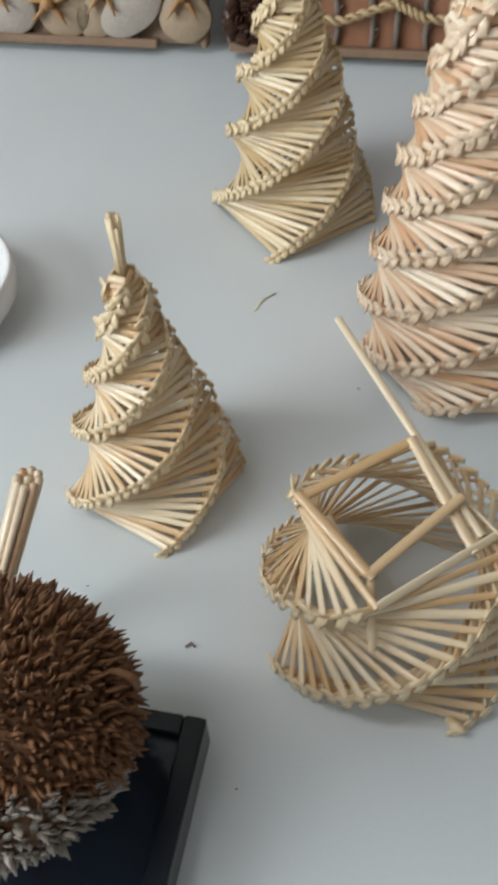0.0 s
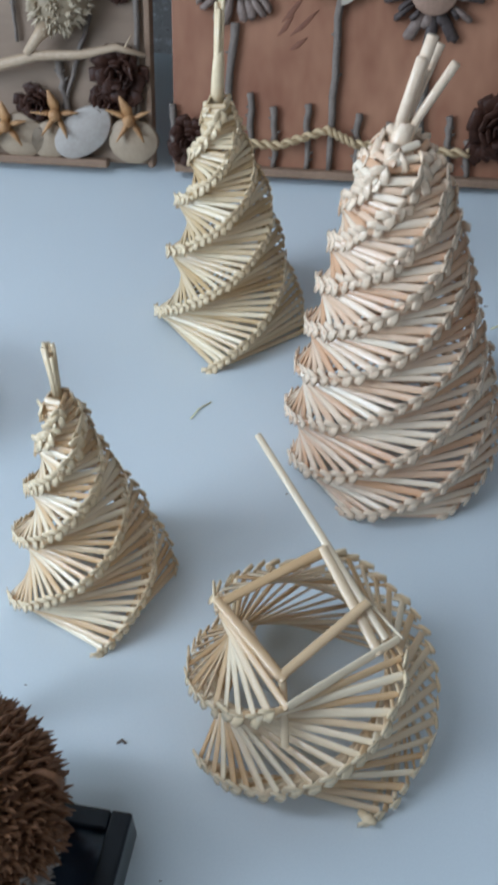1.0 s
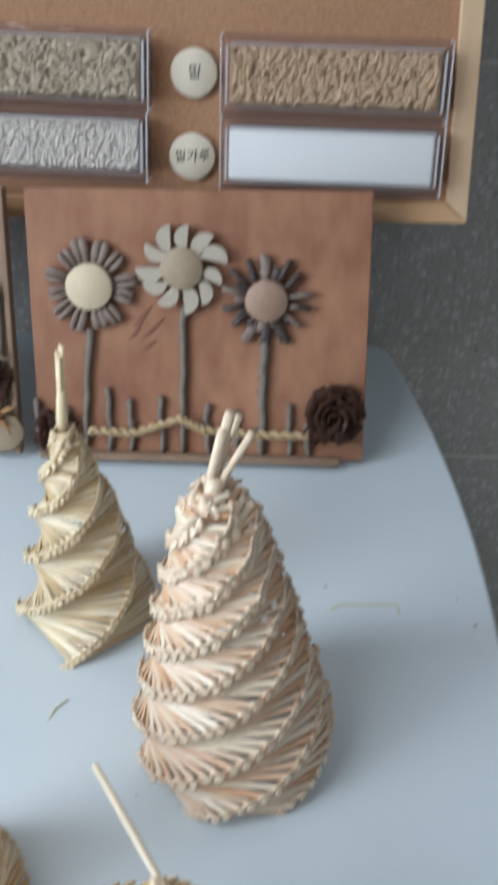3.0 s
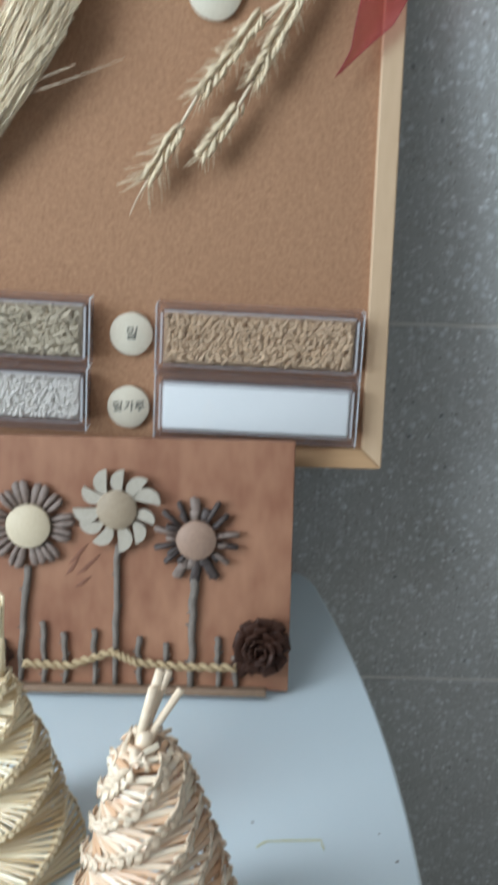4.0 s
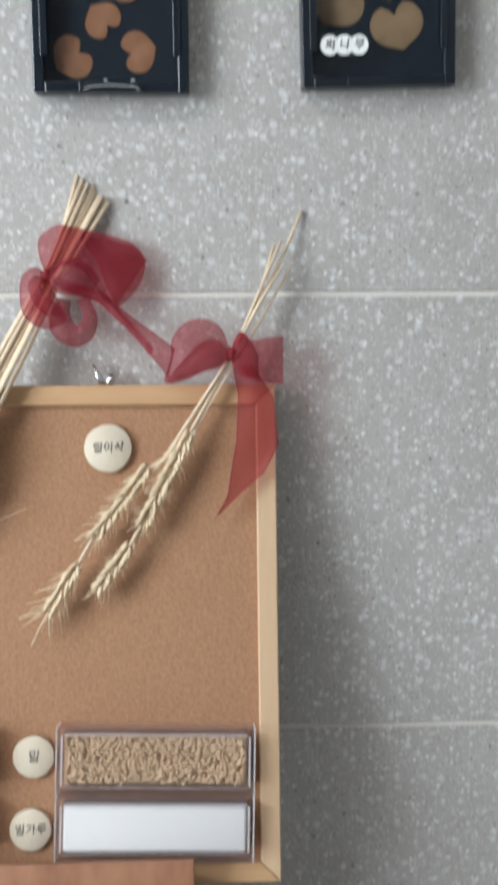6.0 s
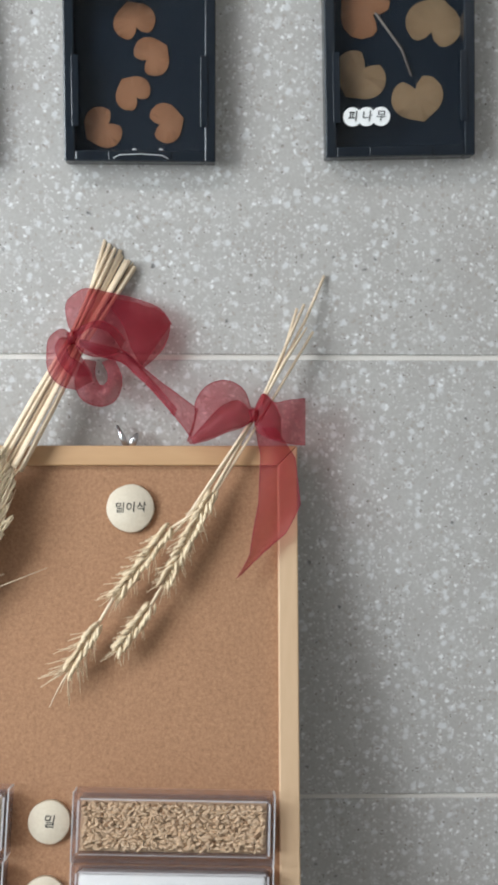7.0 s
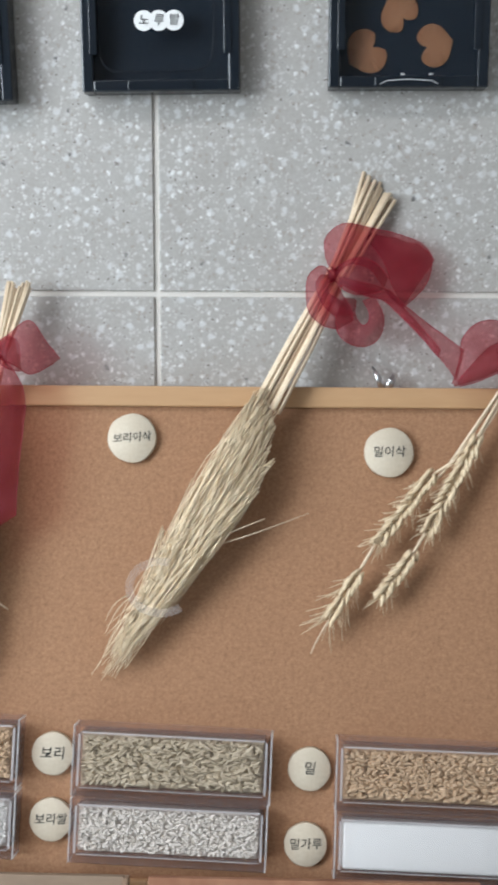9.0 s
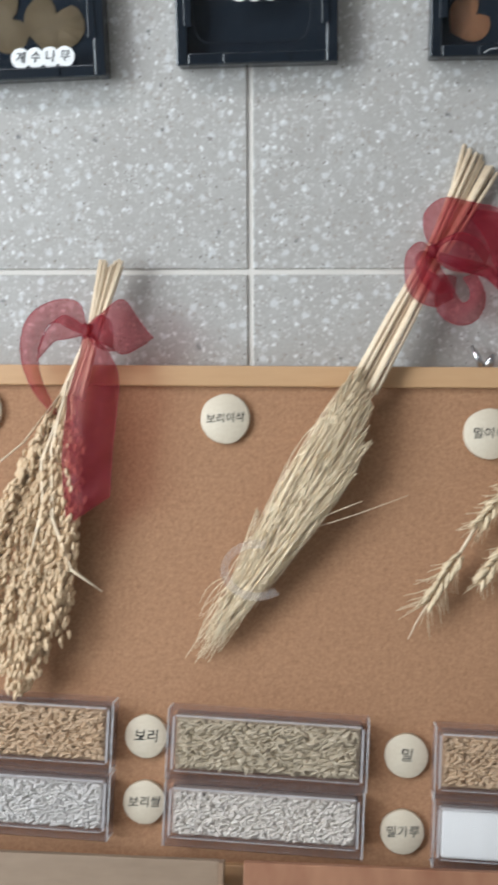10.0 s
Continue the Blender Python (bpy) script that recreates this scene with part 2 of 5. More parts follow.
STAIN = material("straw_scrap", (0.66, 0.63, 0.38), 0.6, (0.56, 0.53, 0.29), 60, 400, 0.1)


# ---- mesh helpers ----
def part(name, bm, mat, parent=None, label="", smooth=True):
    me = bpy.data.meshes.new(name)
    bm.to_mesh(me)
    bm.free()
    me.materials.append(mat)
    if smooth:
        me.polygons.foreach_set("use_smooth", [True] * len(me.polygons))
    ob = new(name, me)
    if parent is not None:
        ob.parent = parent
    if label:
        ob["label"] = label
    return ob


def thing(name, label, category, m=None, group="", kind=""):
    ob = new(name)
    ob.empty_display_size = 0.01
    if m is not None:
        ob.matrix_world = m
    return tagged(ob, label, category, group, kind)


def box(bm, x0, x1, y0, y1, z0, z1, bevel=0.0, segments=2):
    r = bmesh.ops.create_cube(bm, size=1.0)
    for v in r["verts"]:
        v.co = Vector(((x0 + x1) / 2 + v.co.x * (x1 - x0), (y0 + y1) / 2 + v.co.y * (y1 - y0), (z0 + z1) / 2 + v.co.z * (z1 - z0)))
    if bevel:
        edges = list({e for v in r["verts"] for e in v.link_edges})
        bmesh.ops.bevel(bm, geom=edges, offset=bevel, segments=segments, affect="EDGES", profile=0.5)
    return bm


def boxed(*a, **k):
    return box(bmesh.new(), *a, **k)


def tube(bm, points, radii, sides=6, flat=1.0, up=None):
    """A closed tapered tube along points."""
    pts = [Vector(p) for p in points]
    if not isinstance(radii, (list, tuple)):
        radii = [radii] * len(pts)
    rings = []
    side = None
    for i, p in enumerate(pts):
        d = (pts[min(i + 1, len(pts) - 1)] - pts[max(i - 1, 0)]).normalized()
        if side is None:
            ref = Vector(up) if up else (Vector((0, 0, 1)) if abs(d.z) < 0.9 else Vector((0, 1, 0)))
            side = d.cross(ref).normalized()
        else:
            side = (side - d * side.dot(d)).normalized()
        nor = d.cross(side)
        rings.append([bm.verts.new(p + (side * math.cos(a) + nor * flat * math.sin(a)) * radii[i]) for a in (2 * math.pi * j / sides for j in range(sides))])
    for r0, r1 in zip(rings, rings[1:]):
        for j in range(sides):
            bm.faces.new((r0[j], r0[(j + 1) % sides], r1[(j + 1) % sides], r1[j]))
    bm.faces.new(list(reversed(rings[0])))
    bm.faces.new(rings[-1])
    return bm


def grain(bm, p, d, length, width, sides=5, blunt=0.3):
    """A spindle-shaped kernel centred at p along d."""
    p, d = Vector(p), Vector(d).normalized()
    tube(bm, [p + d * length * s for s in (-0.5, -0.22, 0.15, 0.5)], [width * blunt * 0.5, width * 0.5, width * 0.46, width * 0.12], sides)


def disc(bm, r, depth, cx=0.0, cz=0.0, y=0.0, sides=40, bevel=0.0006, wobble=0.0, sx=1.0):
    """A round slab facing -y, with its back at y."""
    ring = []
    for yy, k in ((y, 1.0), (y - depth + bevel, 1.0), (y - depth, 1.0 - bevel / r)):
        row = []
        for i in range(sides):
            a = 2 * math.pi * i / sides
            rr = r * k * (1 + wobble * noise.noise((math.cos(a) * 1.3 + cx * 90, math.sin(a) * 1.3 + cz * 90, 3)))
            row.append(bm.verts.new((cx + sx * rr * math.cos(a), yy, cz + rr * math.sin(a))))
        ring.append(row)
    for r0, r1 in zip(ring, ring[1:]):
        for i in range(sides):
            bm.faces.new((r0[i], r0[(i + 1) % sides], r1[(i + 1) % sides], r1[i]))
    bm.faces.new(ring[-1])
    bm.faces.new(list(reversed(ring[0])))
    return bm


def lettering(text, size, parent, place, mat=INK):
    """Words standing upright, facing -y, as a mesh part."""
    cu = bpy.data.curves.new("lettering", "FONT")
    cu.body, cu.size, cu.align_x, cu.align_y, cu.extrude, cu.resolution_u = text, size, "CENTER", "CENTER", 0.00015, 3
    cu.offset, cu.shear, cu.space_character = size * 0.004, 0.10, 1.04
    tmp = new("lettering_curve", cu)
    me = bpy.data.meshes.new_from_object(tmp.evaluated_get(bpy.context.evaluated_depsgraph_get()))
    bpy.data.objects.remove(tmp)
    bpy.data.curves.remove(cu)
    me.materials.clear()
    me.materials.append(mat)
    ob = new("lettering", me)
    ob.parent = parent
    ob.matrix_basis = pose(*place, 90, 0, 0) @ pose(0, 0, 0, 0, 0, len(text) * 2.3 - 5.0)
    return ob


def unit_straw():
    bm = bmesh.new()
    tube(bm, [(-0.5, 0, 0), (-0.2, 0, 0), (0.2, 0, 0), (0.5, 0, 0)], [0.92, 1.0, 1.0, 0.92], 8)
    me = bpy.data.meshes.new("straw")
    bm.to_mesh(me)
    bm.free()
    me.polygons.foreach_set("use_smooth", [True] * len(me.polygons))
    return me


def straw_mesh(mat, made={}):
    if mat.name not in made:
        made[mat.name] = unit_straw()
        made[mat.name].materials.append(mat)
    return made[mat.name]


def straw(parent, a, b, r, mat, flat=0.75, over=0.0, face=(0, 0, 1)):
    """A pressed straw from a to b whose flat side looks along face."""
    a, b = Vector(a), Vector(b)
    d = b - a
    a, b = a - d * over, b + d * over
    d = b - a
    ob = new("straw", straw_mesh(mat))
    ob.parent = parent
    x = d.normalized()
    y = Vector(face).cross(x).normalized()
    rot = Matrix((x, y, x.cross(y))).transposed().to_4x4()
    ob.matrix_basis = Matrix.Translation((a + b) / 2) @ rot @ Matrix.Diagonal((d.length, r, r * flat, 1))
    return ob


# ---- the room ----
T = 0.72  # height of the table top above the floor; the table top is z = 0


def structure(name, bm, mat, label, category):
    return tagged(part(name, bm, mat, smooth=False), label, category, kind="structure")


wall_north = structure("wall_north", boxed(-2.3, 2.3, 0.902, 1.05, -T, 1.95), GROUT, "pale grouted wall of grey speckled stone tiles", "wall")
# unseen shell of the room, added to hold and bounce the light
structure("floor", boxed(-2.3, 2.3, -3.1, 0.902, -T - 0.1, -T), FLOOR, "pale beige vinyl floor under the table, unseen", "floor")
structure("ceiling", boxed(-2.3, 2.3, -3.1, 1.05, 1.95, 2.05), PAINT, "plain unseen ceiling added to close the room", "ceiling")
structure("wall_south", boxed(-2.3, 2.3, -3.2, -3.1, -T, 1.95), PAINT, "plain unseen wall added to close the room", "wall")
structure("wall_east", boxed(2.2, 2.3, -3.1, 0.902, -T, 1.95), PAINT, "plain unseen wall added to close the room", "wall")
bm = bmesh.new()
box(bm, -2.3, -2.2, -3.1, -1.50, -T, 1.95), box(bm, -2.3, -2.2, 0.0, 0.902, -T, 1.95)
box(bm, -2.3, -2.2, -1.50, 0.0, -T, 0.32), box(bm, -2.3, -2.2, -1.50, 0.0, 1.68, 1.95)
structure("wall_west", bm, PAINT, "unseen wall added with a wide window opening", "wall")


def table_outline(inset=0.0, steps=120):
    """Long table whose end bows outwards; the back edge runs along the wall."""
    pts = []
    y0, y1 = -0.30 + inset, 0.893 - inset
    for i in range(steps + 1):
        y = y0 + (y1 - y0) * i / steps
        x = 0.3105 - inset - 0.5 * (y - 0.50) ** 2 * 0.85
        x -= 0.03 - math.sqrt(max(0.0, 0.03 ** 2 - max(0.0, y - y1 + 0.03) ** 2))
        pts.append((x, y))
    r = 0.05
    pts += [(-1.45 + inset, y1), (-1.5 + inset, y1 - r), (-1.5 + inset, y0 + r), (-1.45 + inset, y0)]
    return pts


def slab(outline, z0, z1, bevel):
    bm = bmesh.new()
    f = bm.faces.new([bm.verts.new((x, y, z0)) for x, y in outline])
    r = bmesh.ops.extrude_face_region(bm, geom=[f])
    for v in r["geom"]:
        if isinstance(v, bmesh.types.BMVert):
            v.co.z = z1
    bmesh.ops.recalc_face_normals(bm, faces=bm.faces)
    rim = [e for e in bm.edges if all(abs(v.co.z - z1) < 1e-6 for v in e.verts)]
    bmesh.ops.bevel(bm, geom=rim, offset=bevel, segments=3, affect="EDGES", profile=0.5)
    return bm


table = thing("long_table", "pale blue-grey laminate table with a bowed end", "table", pose(0, 0, -T))
part("tabletop", slab(table_outline(), T - 0.026, T, 0.003), TABLE, table)
part("edge_band", slab(table_outline(-0.0012), T - 0.023, T - 0.0035, 0.001), TABLE_EDGE, table, "pale plastic edge band")
part("apron", slab(table_outline(0.10), T - 0.07, T - 0.0265, 0.001), STEEL, table, "steel frame under the top")
for x, y in ((0.08, -0.12), (0.08, 0.72), (-1.32, -0.12), (-1.32, 0.72)):
    part("leg", tube(bmesh.new(), [(x, y, 0), (x, y, T - 0.0705)], 0.018, 16), STEEL, table, "round steel leg")


# ---- woven straw ornaments on the table ----
def spiral(thing_ob, n, centre, profile, top, pitch, turn, phase, lean, r_straw, mat, fold, fold_size, start=0.0017, over=-0.01):
    """Straws laid round an n-sided spiral whose corners creep round as it climbs; turn: degrees a round at the foot and at the top."""
    rng = random.Random(n * 100 + int(phase))
    z, ang, pts = start, radians(phase), []
    while z < top:
        r = profile(z)
        f = (z - start) / top
        pts.append(Vector((centre[0] + lean[0] * f + r * math.cos(ang), centre[1] + lean[1] * f + r * math.sin(ang), z)))
        ang += (2 * math.pi + radians(turn[0] + (turn[1] - turn[0]) * f)) / n
        z += pitch / n
    for a, b in zip(pts, pts[1:]):
        c = 0.00035 + 0.0014 * max(0.0, a.z / top - 0.72)
        mid = (a + b) / 2 - Vector((centre[0] + lean[0] * a.z / top, centre[1] + lean[1] * a.z / top, 0))
        j, i = (Vector((rng.gauss(0, c), rng.gauss(0, c), rng.gauss(0, 0.0003))) for _ in range(2))
        straw(thing_ob, a + j, b + i, r_straw * rng.uniform(0.74, 1.0), mat, rng.uniform(0.38, 0.6), over,
              Vector((mid.x, mid.y, 0)).normalized() + Vector((rng.gauss(0, 0.15), rng.gauss(0, 0.15), rng.gauss(0.75, 0.25))))
    ridges = [bmesh.new() for _ in range(n)]
    for k in range(len(pts) - n):
        p, q = pts[k], pts[k + n]
        axis = Vector((centre[0] + lean[0] * p.z / top, centre[1] + lean[1] * p.z / top, p.z))
        out = (p - axis).normalized()
        along = (q - p).normalized()
        across = along.cross(out).normalized()
        s = fold_size * rng.uniform(0.85, 1.15) * (1.0 + 0.25 * max(0.0, p.z / top - 0.6))
        p = p + Vector([rng.gauss(0, 0.0004 + 0.0016 * max(0.0, p.z / top - 0.7)) for _ in range(3)])
        along = (along + Vector([rng.gauss(0, 0.12 + 0.5 * max(0.0, p.z / top - 0.7)) for _ in range(3)])).normalized()
        for sign in (-1, 1):
            d = (along * 0.8 - across * sign * 0.6).normalized()
            c = p + out * 0.0002 + across * sign * s * 0.2
            tube(ridges[k % n], [c - d * s * 0.56, c, c + d * s * 0.52], [s * 0.28, s * 0.36, s * 0.14], 6, 0.28, up=out)
    for bm in ridges:
        part("folded_edge", bm, fold, thing_ob, "shiny folded straw corners")
    return pts


def lerp_profile(*rows):
    zs, rs = [a for a, _ in rows], [b for _, b in rows]
    return lambda z: float(np.interp(z, zs, rs))


def tuft(thing_ob, foot, tip, count, r, mat, spread, seed):
    """The bound straw ends on top of an ornament."""
    rng = random.Random(seed)
    foot, tip = Vector(foot), Vector(tip)
    for i in range(count):
        a = 2 * math.pi * i / count
        off = Vector((math.cos(a), math.sin(a), 0))
        s = rng.uniform(0.82, 1.0)
        bm = tube(bmesh.new(), [foot + off * r * 0.9, foot.lerp(tip, 0.5) + off * (r * 0.9 + spread * 0.3),
                                foot.lerp(tip, s) + off * (r * 0.9 + spread)], [r * 0.9, r, r * 0.85], 7, 0.7)
        part("straw_end", bm, mat, thing_ob, "bound straw end")


tree_small = thing("straw_tree", "small golden straw spiral tree with a short tuft", "ornament", group="woven straw trees")
spiral(tree_small, 4, (-0.002, 0.323), lerp_profile((0, 0.043), (0.02, 0.0405), (0.05, 0.0305), (0.08, 0.0195), (0.11, 0.009), (0.125, 0.005)), 0.124, 0.0028, (5.0, 13), -74,
       (-0.002, 0.012), 0.0018, STRAW, FOLD, 0.0054)
tuft(tree_small, (-0.0042, 0.335, 0.120), (-0.0055, 0.339, 0.1485), 7, 0.0012, FOLD, 0.0013, 5)

tree_slim = thing("straw_tree", "slim dull-yellow straw spiral tree with a long tuft", "ornament", group="woven straw trees")
spiral(tree_slim, 4, (0.0345, 0.5355), lerp_profile((0, 0.0495), (0.02, 0.0445), (0.045, 0.0375), (0.08, 0.030), (0.11, 0.020), (0.135, 0.0105), (0.15, 0.006)), 0.150, 0.0028, (4.6, 11), -97,
       (-0.002, 0.0125), 0.0018, STRAW_OLIVE, FOLD, 0.0054)
tuft(tree_slim, (0.0318, 0.548, 0.146), (0.035, 0.557, 0.204), 4, 0.0013, FOLD, 0.0006, 6)
part("wrap", tube(bmesh.new(), [(0.0318, 0.548, 0.146), (0.0324, 0.5493, 0.156), (0.0332, 0.5513, 0.168), (0.0336, 0.553, 0.174)], [0.0036, 0.0037, 0.0032, 0.0024], 10), FOLD, tree_slim,
     "shiny wound straw")

tree_big = thing("straw_tree", "large rosy straw spiral tree with six ridges", "ornament", group="woven straw trees")
spiral(tree_big, 6, (0.1425, 0.4325), lerp_profile((0, 0.0530), (0.012, 0.0575), (0.03, 0.0585), (0.08, 0.047), (0.13, 0.034), (0.162, 0.0255), (0.178, 0.019), (0.190, 0.008)), 0.189, 0.0036, (6.8, 10.5), -117,
       (-0.008, 0.015), 0.0022, STRAW_PINK, FOLD_PINK, 0.0068)
foot = Vector((0.1325, 0.447, 0.176))
for tip, r in (((0.1440, 0.447, 0.2370), 0.0027), ((0.1405, 0.443, 0.2290), 0.0026), ((0.1545, 0.445, 0.2265), 0.0022), ((0.1475, 0.455, 0.2300), 0.0022), ((0.1420, 0.451, 0.2200), 0.0024)):
    tip = Vector(tip)
    mid = foot.lerp(tip, 0.45) + Vector((-0.0022, 0, 0))
    part("straw_end", tube(bmesh.new(), [foot + (tip - foot) * 0.02 + Vector(((tip.x - 0.145) * 0.15, (tip.y - 0.447) * 0.2, 0)), mid, tip], [r * 0.9, r, r], 8, 0.7), FOLD_PINK, tree_big,
         "bound straw end")
part("wrap", tube(bmesh.new(), [foot, foot + Vector((0.001, 0, 0.008)), foot + Vector((0.0035, 0, 0.022))], [0.0056, 0.0052, 0.0044], 10), FOLD_PINK, tree_big, "shiny wound straw")
for a in range(7):
    d = Vector((math.cos(a * 0.9), math.sin(a * 0.9), 0))
    part("folded_end", tube(bmesh.new(), [foot + d * 0.012 + Vector((0, 0, 0.002)), foot + d * 0.008 + Vector((0, 0, 0.010 + 0.002 * (a % 3))), foot + d * 0.003 + Vector((0, 0, 0.006))],
                            [0.0028, 0.0036, 0.0026], 7, 0.55), FOLD_PINK, tree_big, "crumpled straw fold")

basket = thing("straw_spiral", "unfinished open straw spiral with a loose spike", "ornament")
ring = spiral(basket, 4, (0.1165, 0.2655), lerp_profile((0, 0.058), (0.025, 0.0565), (0.045, 0.0515), (0.062, 0.0445), (0.075, 0.036)), 0.073, 0.0035, (6.4, 8.6), -60,
              (-0.004, 0.0), 0.0021, STRAW, FOLD, 0.0068)
for a, b, r in (((0.1455, 0.262, 0.071), (0.081, 0.350, 0.0925), 0.0018), ((0.1435, 0.255, 0.070), (0.116, 0.298, 0.081), 0.0024), ((0.118, 0.299, 0.080), (0.075, 0.2655, 0.077), 0.0024),
                ((0.075, 0.268, 0.078), (0.107, 0.236, 0.074), 0.0023), ((0.104, 0.236, 0.074), (0.137, 0.275, 0.077), 0.0023), ((0.106, 0.238, 0.073), (0.109, 0.222, 0.046), 0.0017),
                ((0.087, 0.262, 0.073), (0.102, 0.240, 0.068), 0.0020)):
    straw(basket, a, b, r, STRAW, 0.6)
part("knot", tube(bmesh.new(), [(0.141, 0.218, 0.006), (0.1445, 0.2145, 0.007), (0.148, 0.2135, 0.006)], [0.0016, 0.0024, 0.0012], 8), FOLD, basket, "knotted straw end")


# ---- the spiny seed head on its black box ----
def shadow_box(m, label, width=0.125, height=0.185, depth=0.02):
    """A black plastic display box; its face looks along local -y, its foot is at local z = 0."""
    ob = thing("display_box", label, "frame", m, group="black display boxes")
    w, h, d, e = width / 2, height, depth, 0.009
    part("back_panel", boxed(-w + 0.002, w - 0.002, -0.004, 0.0, 0.002, h - 0.002), NAVY, ob, "dark card backing", False)
    for name, a in (("frame_side", (-w, -w + e, -d, 0.0, 0, h)), ("frame_side", (w - e, w, -d, 0.0, 0, h)),
                    ("frame_rail", (-w + e, w - e, -d, 0.0, 0, e)), ("frame_rail", (-w + e, w - e, -d, 0.0, h - e, h))):
        part(name, boxed(*a, bevel=0.0012), BLACK, ob, smooth=False)
    part("latch", boxed(-0.026, 0.026, -d - 0.0015, -d, 0.0005, 0.008, 0.0006), BLACK, ob, smooth=False)
    for s in (-1, 1):
        part("hinge", boxed(s * (w - 0.0095) - 0.003, s * (w - 0.0095) + 0.003, -d - 0.0012, -d, 0.028, 0.085, 0.0005), BLACK, ob, smooth=False)
    pane = part("pane", boxed(-w + e, w - e, -d + 0.003, -d + 0.0045, e, h - e), PANE, ob, "clear plastic cover", False)
    pane.visible_shadow = False
    return ob


shadow_box(pose(-0.0205, 0.016, 0.0002, -90, 0, -2.0), "black plastic display box lying on the table")


def burr(centre, r):
    ob = thing("seed_head", "dried brown spiny seed head with grey scales below", "seed head", pose(*centre))
    bm = bmesh.new()
    bmesh.ops.create_icosphere(bm, subdivisions=4, radius=r * 0.88)
    for v in bm.verts:
        v.co.z *= 0.9
        v.co *= 1 + 0.04 * noise.noise(v.co * 60)
    part("core", bm, SPIKE, ob)
    rng = random.Random(3)
    spines, scales = bmesh.new(), bmesh.new()
    count = 3000
    cap = Vector((0.12, 0.62, 0.77)).normalized()
    for i in range(count):
        z = 1 - 2 * (i + 0.5) / count
        a = i * 2.399963
        s = math.sqrt(1 - z * z)
        d = Vector((s * math.cos(a), s * math.sin(a), z * 0.9))
        if d.dot(cap) > -0.04 + 0.07 * noise.noise(d * 4):
            q = d * r * 0.85
            w = (d + Vector((rng.gauss(0, 0.25), rng.gauss(0, 0.25), rng.gauss(0.1, 0.25)))).normalized()
            length = r * rng.uniform(0.10, 0.20)
            side = w.cross(Vector((rng.gauss(0, 1), rng.gauss(0, 1), 1))).normalized() * length * 0.25
            tube(spines, [q, q + w * length * 0.6 + side * 0.3, q + w * length + side], [r * 0.026, r * 0.022, r * 0.003], 4, 0.6)
        else:
            q = d * r * 0.86
            w = (d * 0.95 + cap * 0.75 + Vector((rng.gauss(0, 0.25), rng.gauss(0, 0.25), rng.gauss(0, 0.25)))).normalized()
            q = q + Vector((rng.gauss(0, 1), rng.gauss(0, 1), rng.gauss(0, 1))) * r * 0.02
            tube(scales, [q, q + w * r * 0.07, q + w * r * rng.uniform(0.10, 0.18)], [r * 0.034, r * 0.036, r * 0.004], 5, 0.5, up=tuple(d))
    tagged(part("spine_coat", spines, SPIKE, ob, "brown pointed spines"), kind="stuff")
    tagged(part("scale_coat", scales, SCALE, ob, "grey overlapping scales"), kind="stuff")
    bm = bmesh.new()
    tube(bm, [(r * 0.86 + r * 0.1 * math.cos(a), 0.012, r * 0.35 + r * 0.13 * math.sin(a)) for a in np.linspace(-0.6, 4.2, 10)], r * 0.03, 5)
    part("curled_leaf", bm, SPIKE, ob, "curled dry bract")
    return ob


burr((-0.0155, 0.166, 0.067), 0.0515)

bundle = thing("stalk_bundle", "short bundle of cut pinkish dry stalks", "stalks")
for i in range(9):
    a = 2 * math.pi * i / 8
    o = Vector((math.cos(a), math.sin(a), 0)) * (0.0034 if i < 8 else 0)
    part("stalk", tube(bmesh.new(), [Vector((-0.056, 0.219, 0.0)) + o, Vector((-0.021, 0.246, 0.1)) + o * 1.25], 0.0016, 6),
         STRAW_PINK if i % 2 else STALK, bundle)

pot = thing("dish", "low round white ceramic dish", "dish", pose(-0.1515, 0.424, 0.0))
bm = bmesh.new()
prof = [(0.0, 0.0), (0.036, 0.0), (0.043, 0.004), (0.049, 0.014), (0.050, 0.024), (0.049, 0.030), (0.046, 0.030), (0.047, 0.024), (0.046, 0.015), (0.038, 0.006), (0.0, 0.005)]
rows = [[bm.verts.new((r * math.cos(2 * math.pi * i / 40), r * math.sin(2 * math.pi * i / 40), z)) for i in range(40)] for r, z in prof[1:-1]]
for r0, r1 in zip(rows, rows[1:]):
    for i in range(40):
        bm.faces.new((r0[i], r0[(i + 1) % 40], r1[(i + 1) % 40], r1[i]))
bm.faces.new(list(reversed(rows[0]))), bm.faces.new(rows[-1])
part("body", bm, CERAMIC, pot)


# ---- the cork board ----
BM = pose(0, 0.784, 0.172, -12.9)
L, R, H = -0.362, 0.296, 0.4155
FW = 0.0168
cork_board = thing("cork_board", "cork pin board in a light pine frame", "board", BM)
part("cork_panel", boxed(L + 0.01, R - 0.01, 0.0055, 0.0135, 0.01, H - 0.01), CORK, cork_board, "speckled brown cork sheet", False)


def bar(points, y0, y1, bevel=0.0012):
    """A mitred frame bar from four (x, z) corners."""
    bm = bmesh.new()
    lo, hi = [bm.verts.new((x, y0, z)) for x, z in points], [bm.verts.new((x, y1, z)) for x, z in points]
    bm.faces.new(lo), bm.faces.new(list(reversed(hi)))
    for i in range(4):
        bm.faces.new((lo[i], hi[i], hi[(i + 1) % 4], lo[(i + 1) % 4]))
    bmesh.ops.recalc_face_normals(bm, faces=bm.faces)
    bmesh.ops.bevel(bm, geom=bm.edges[:], offset=bevel, segments=2, affect="EDGES", profile=0.5)
    return bm


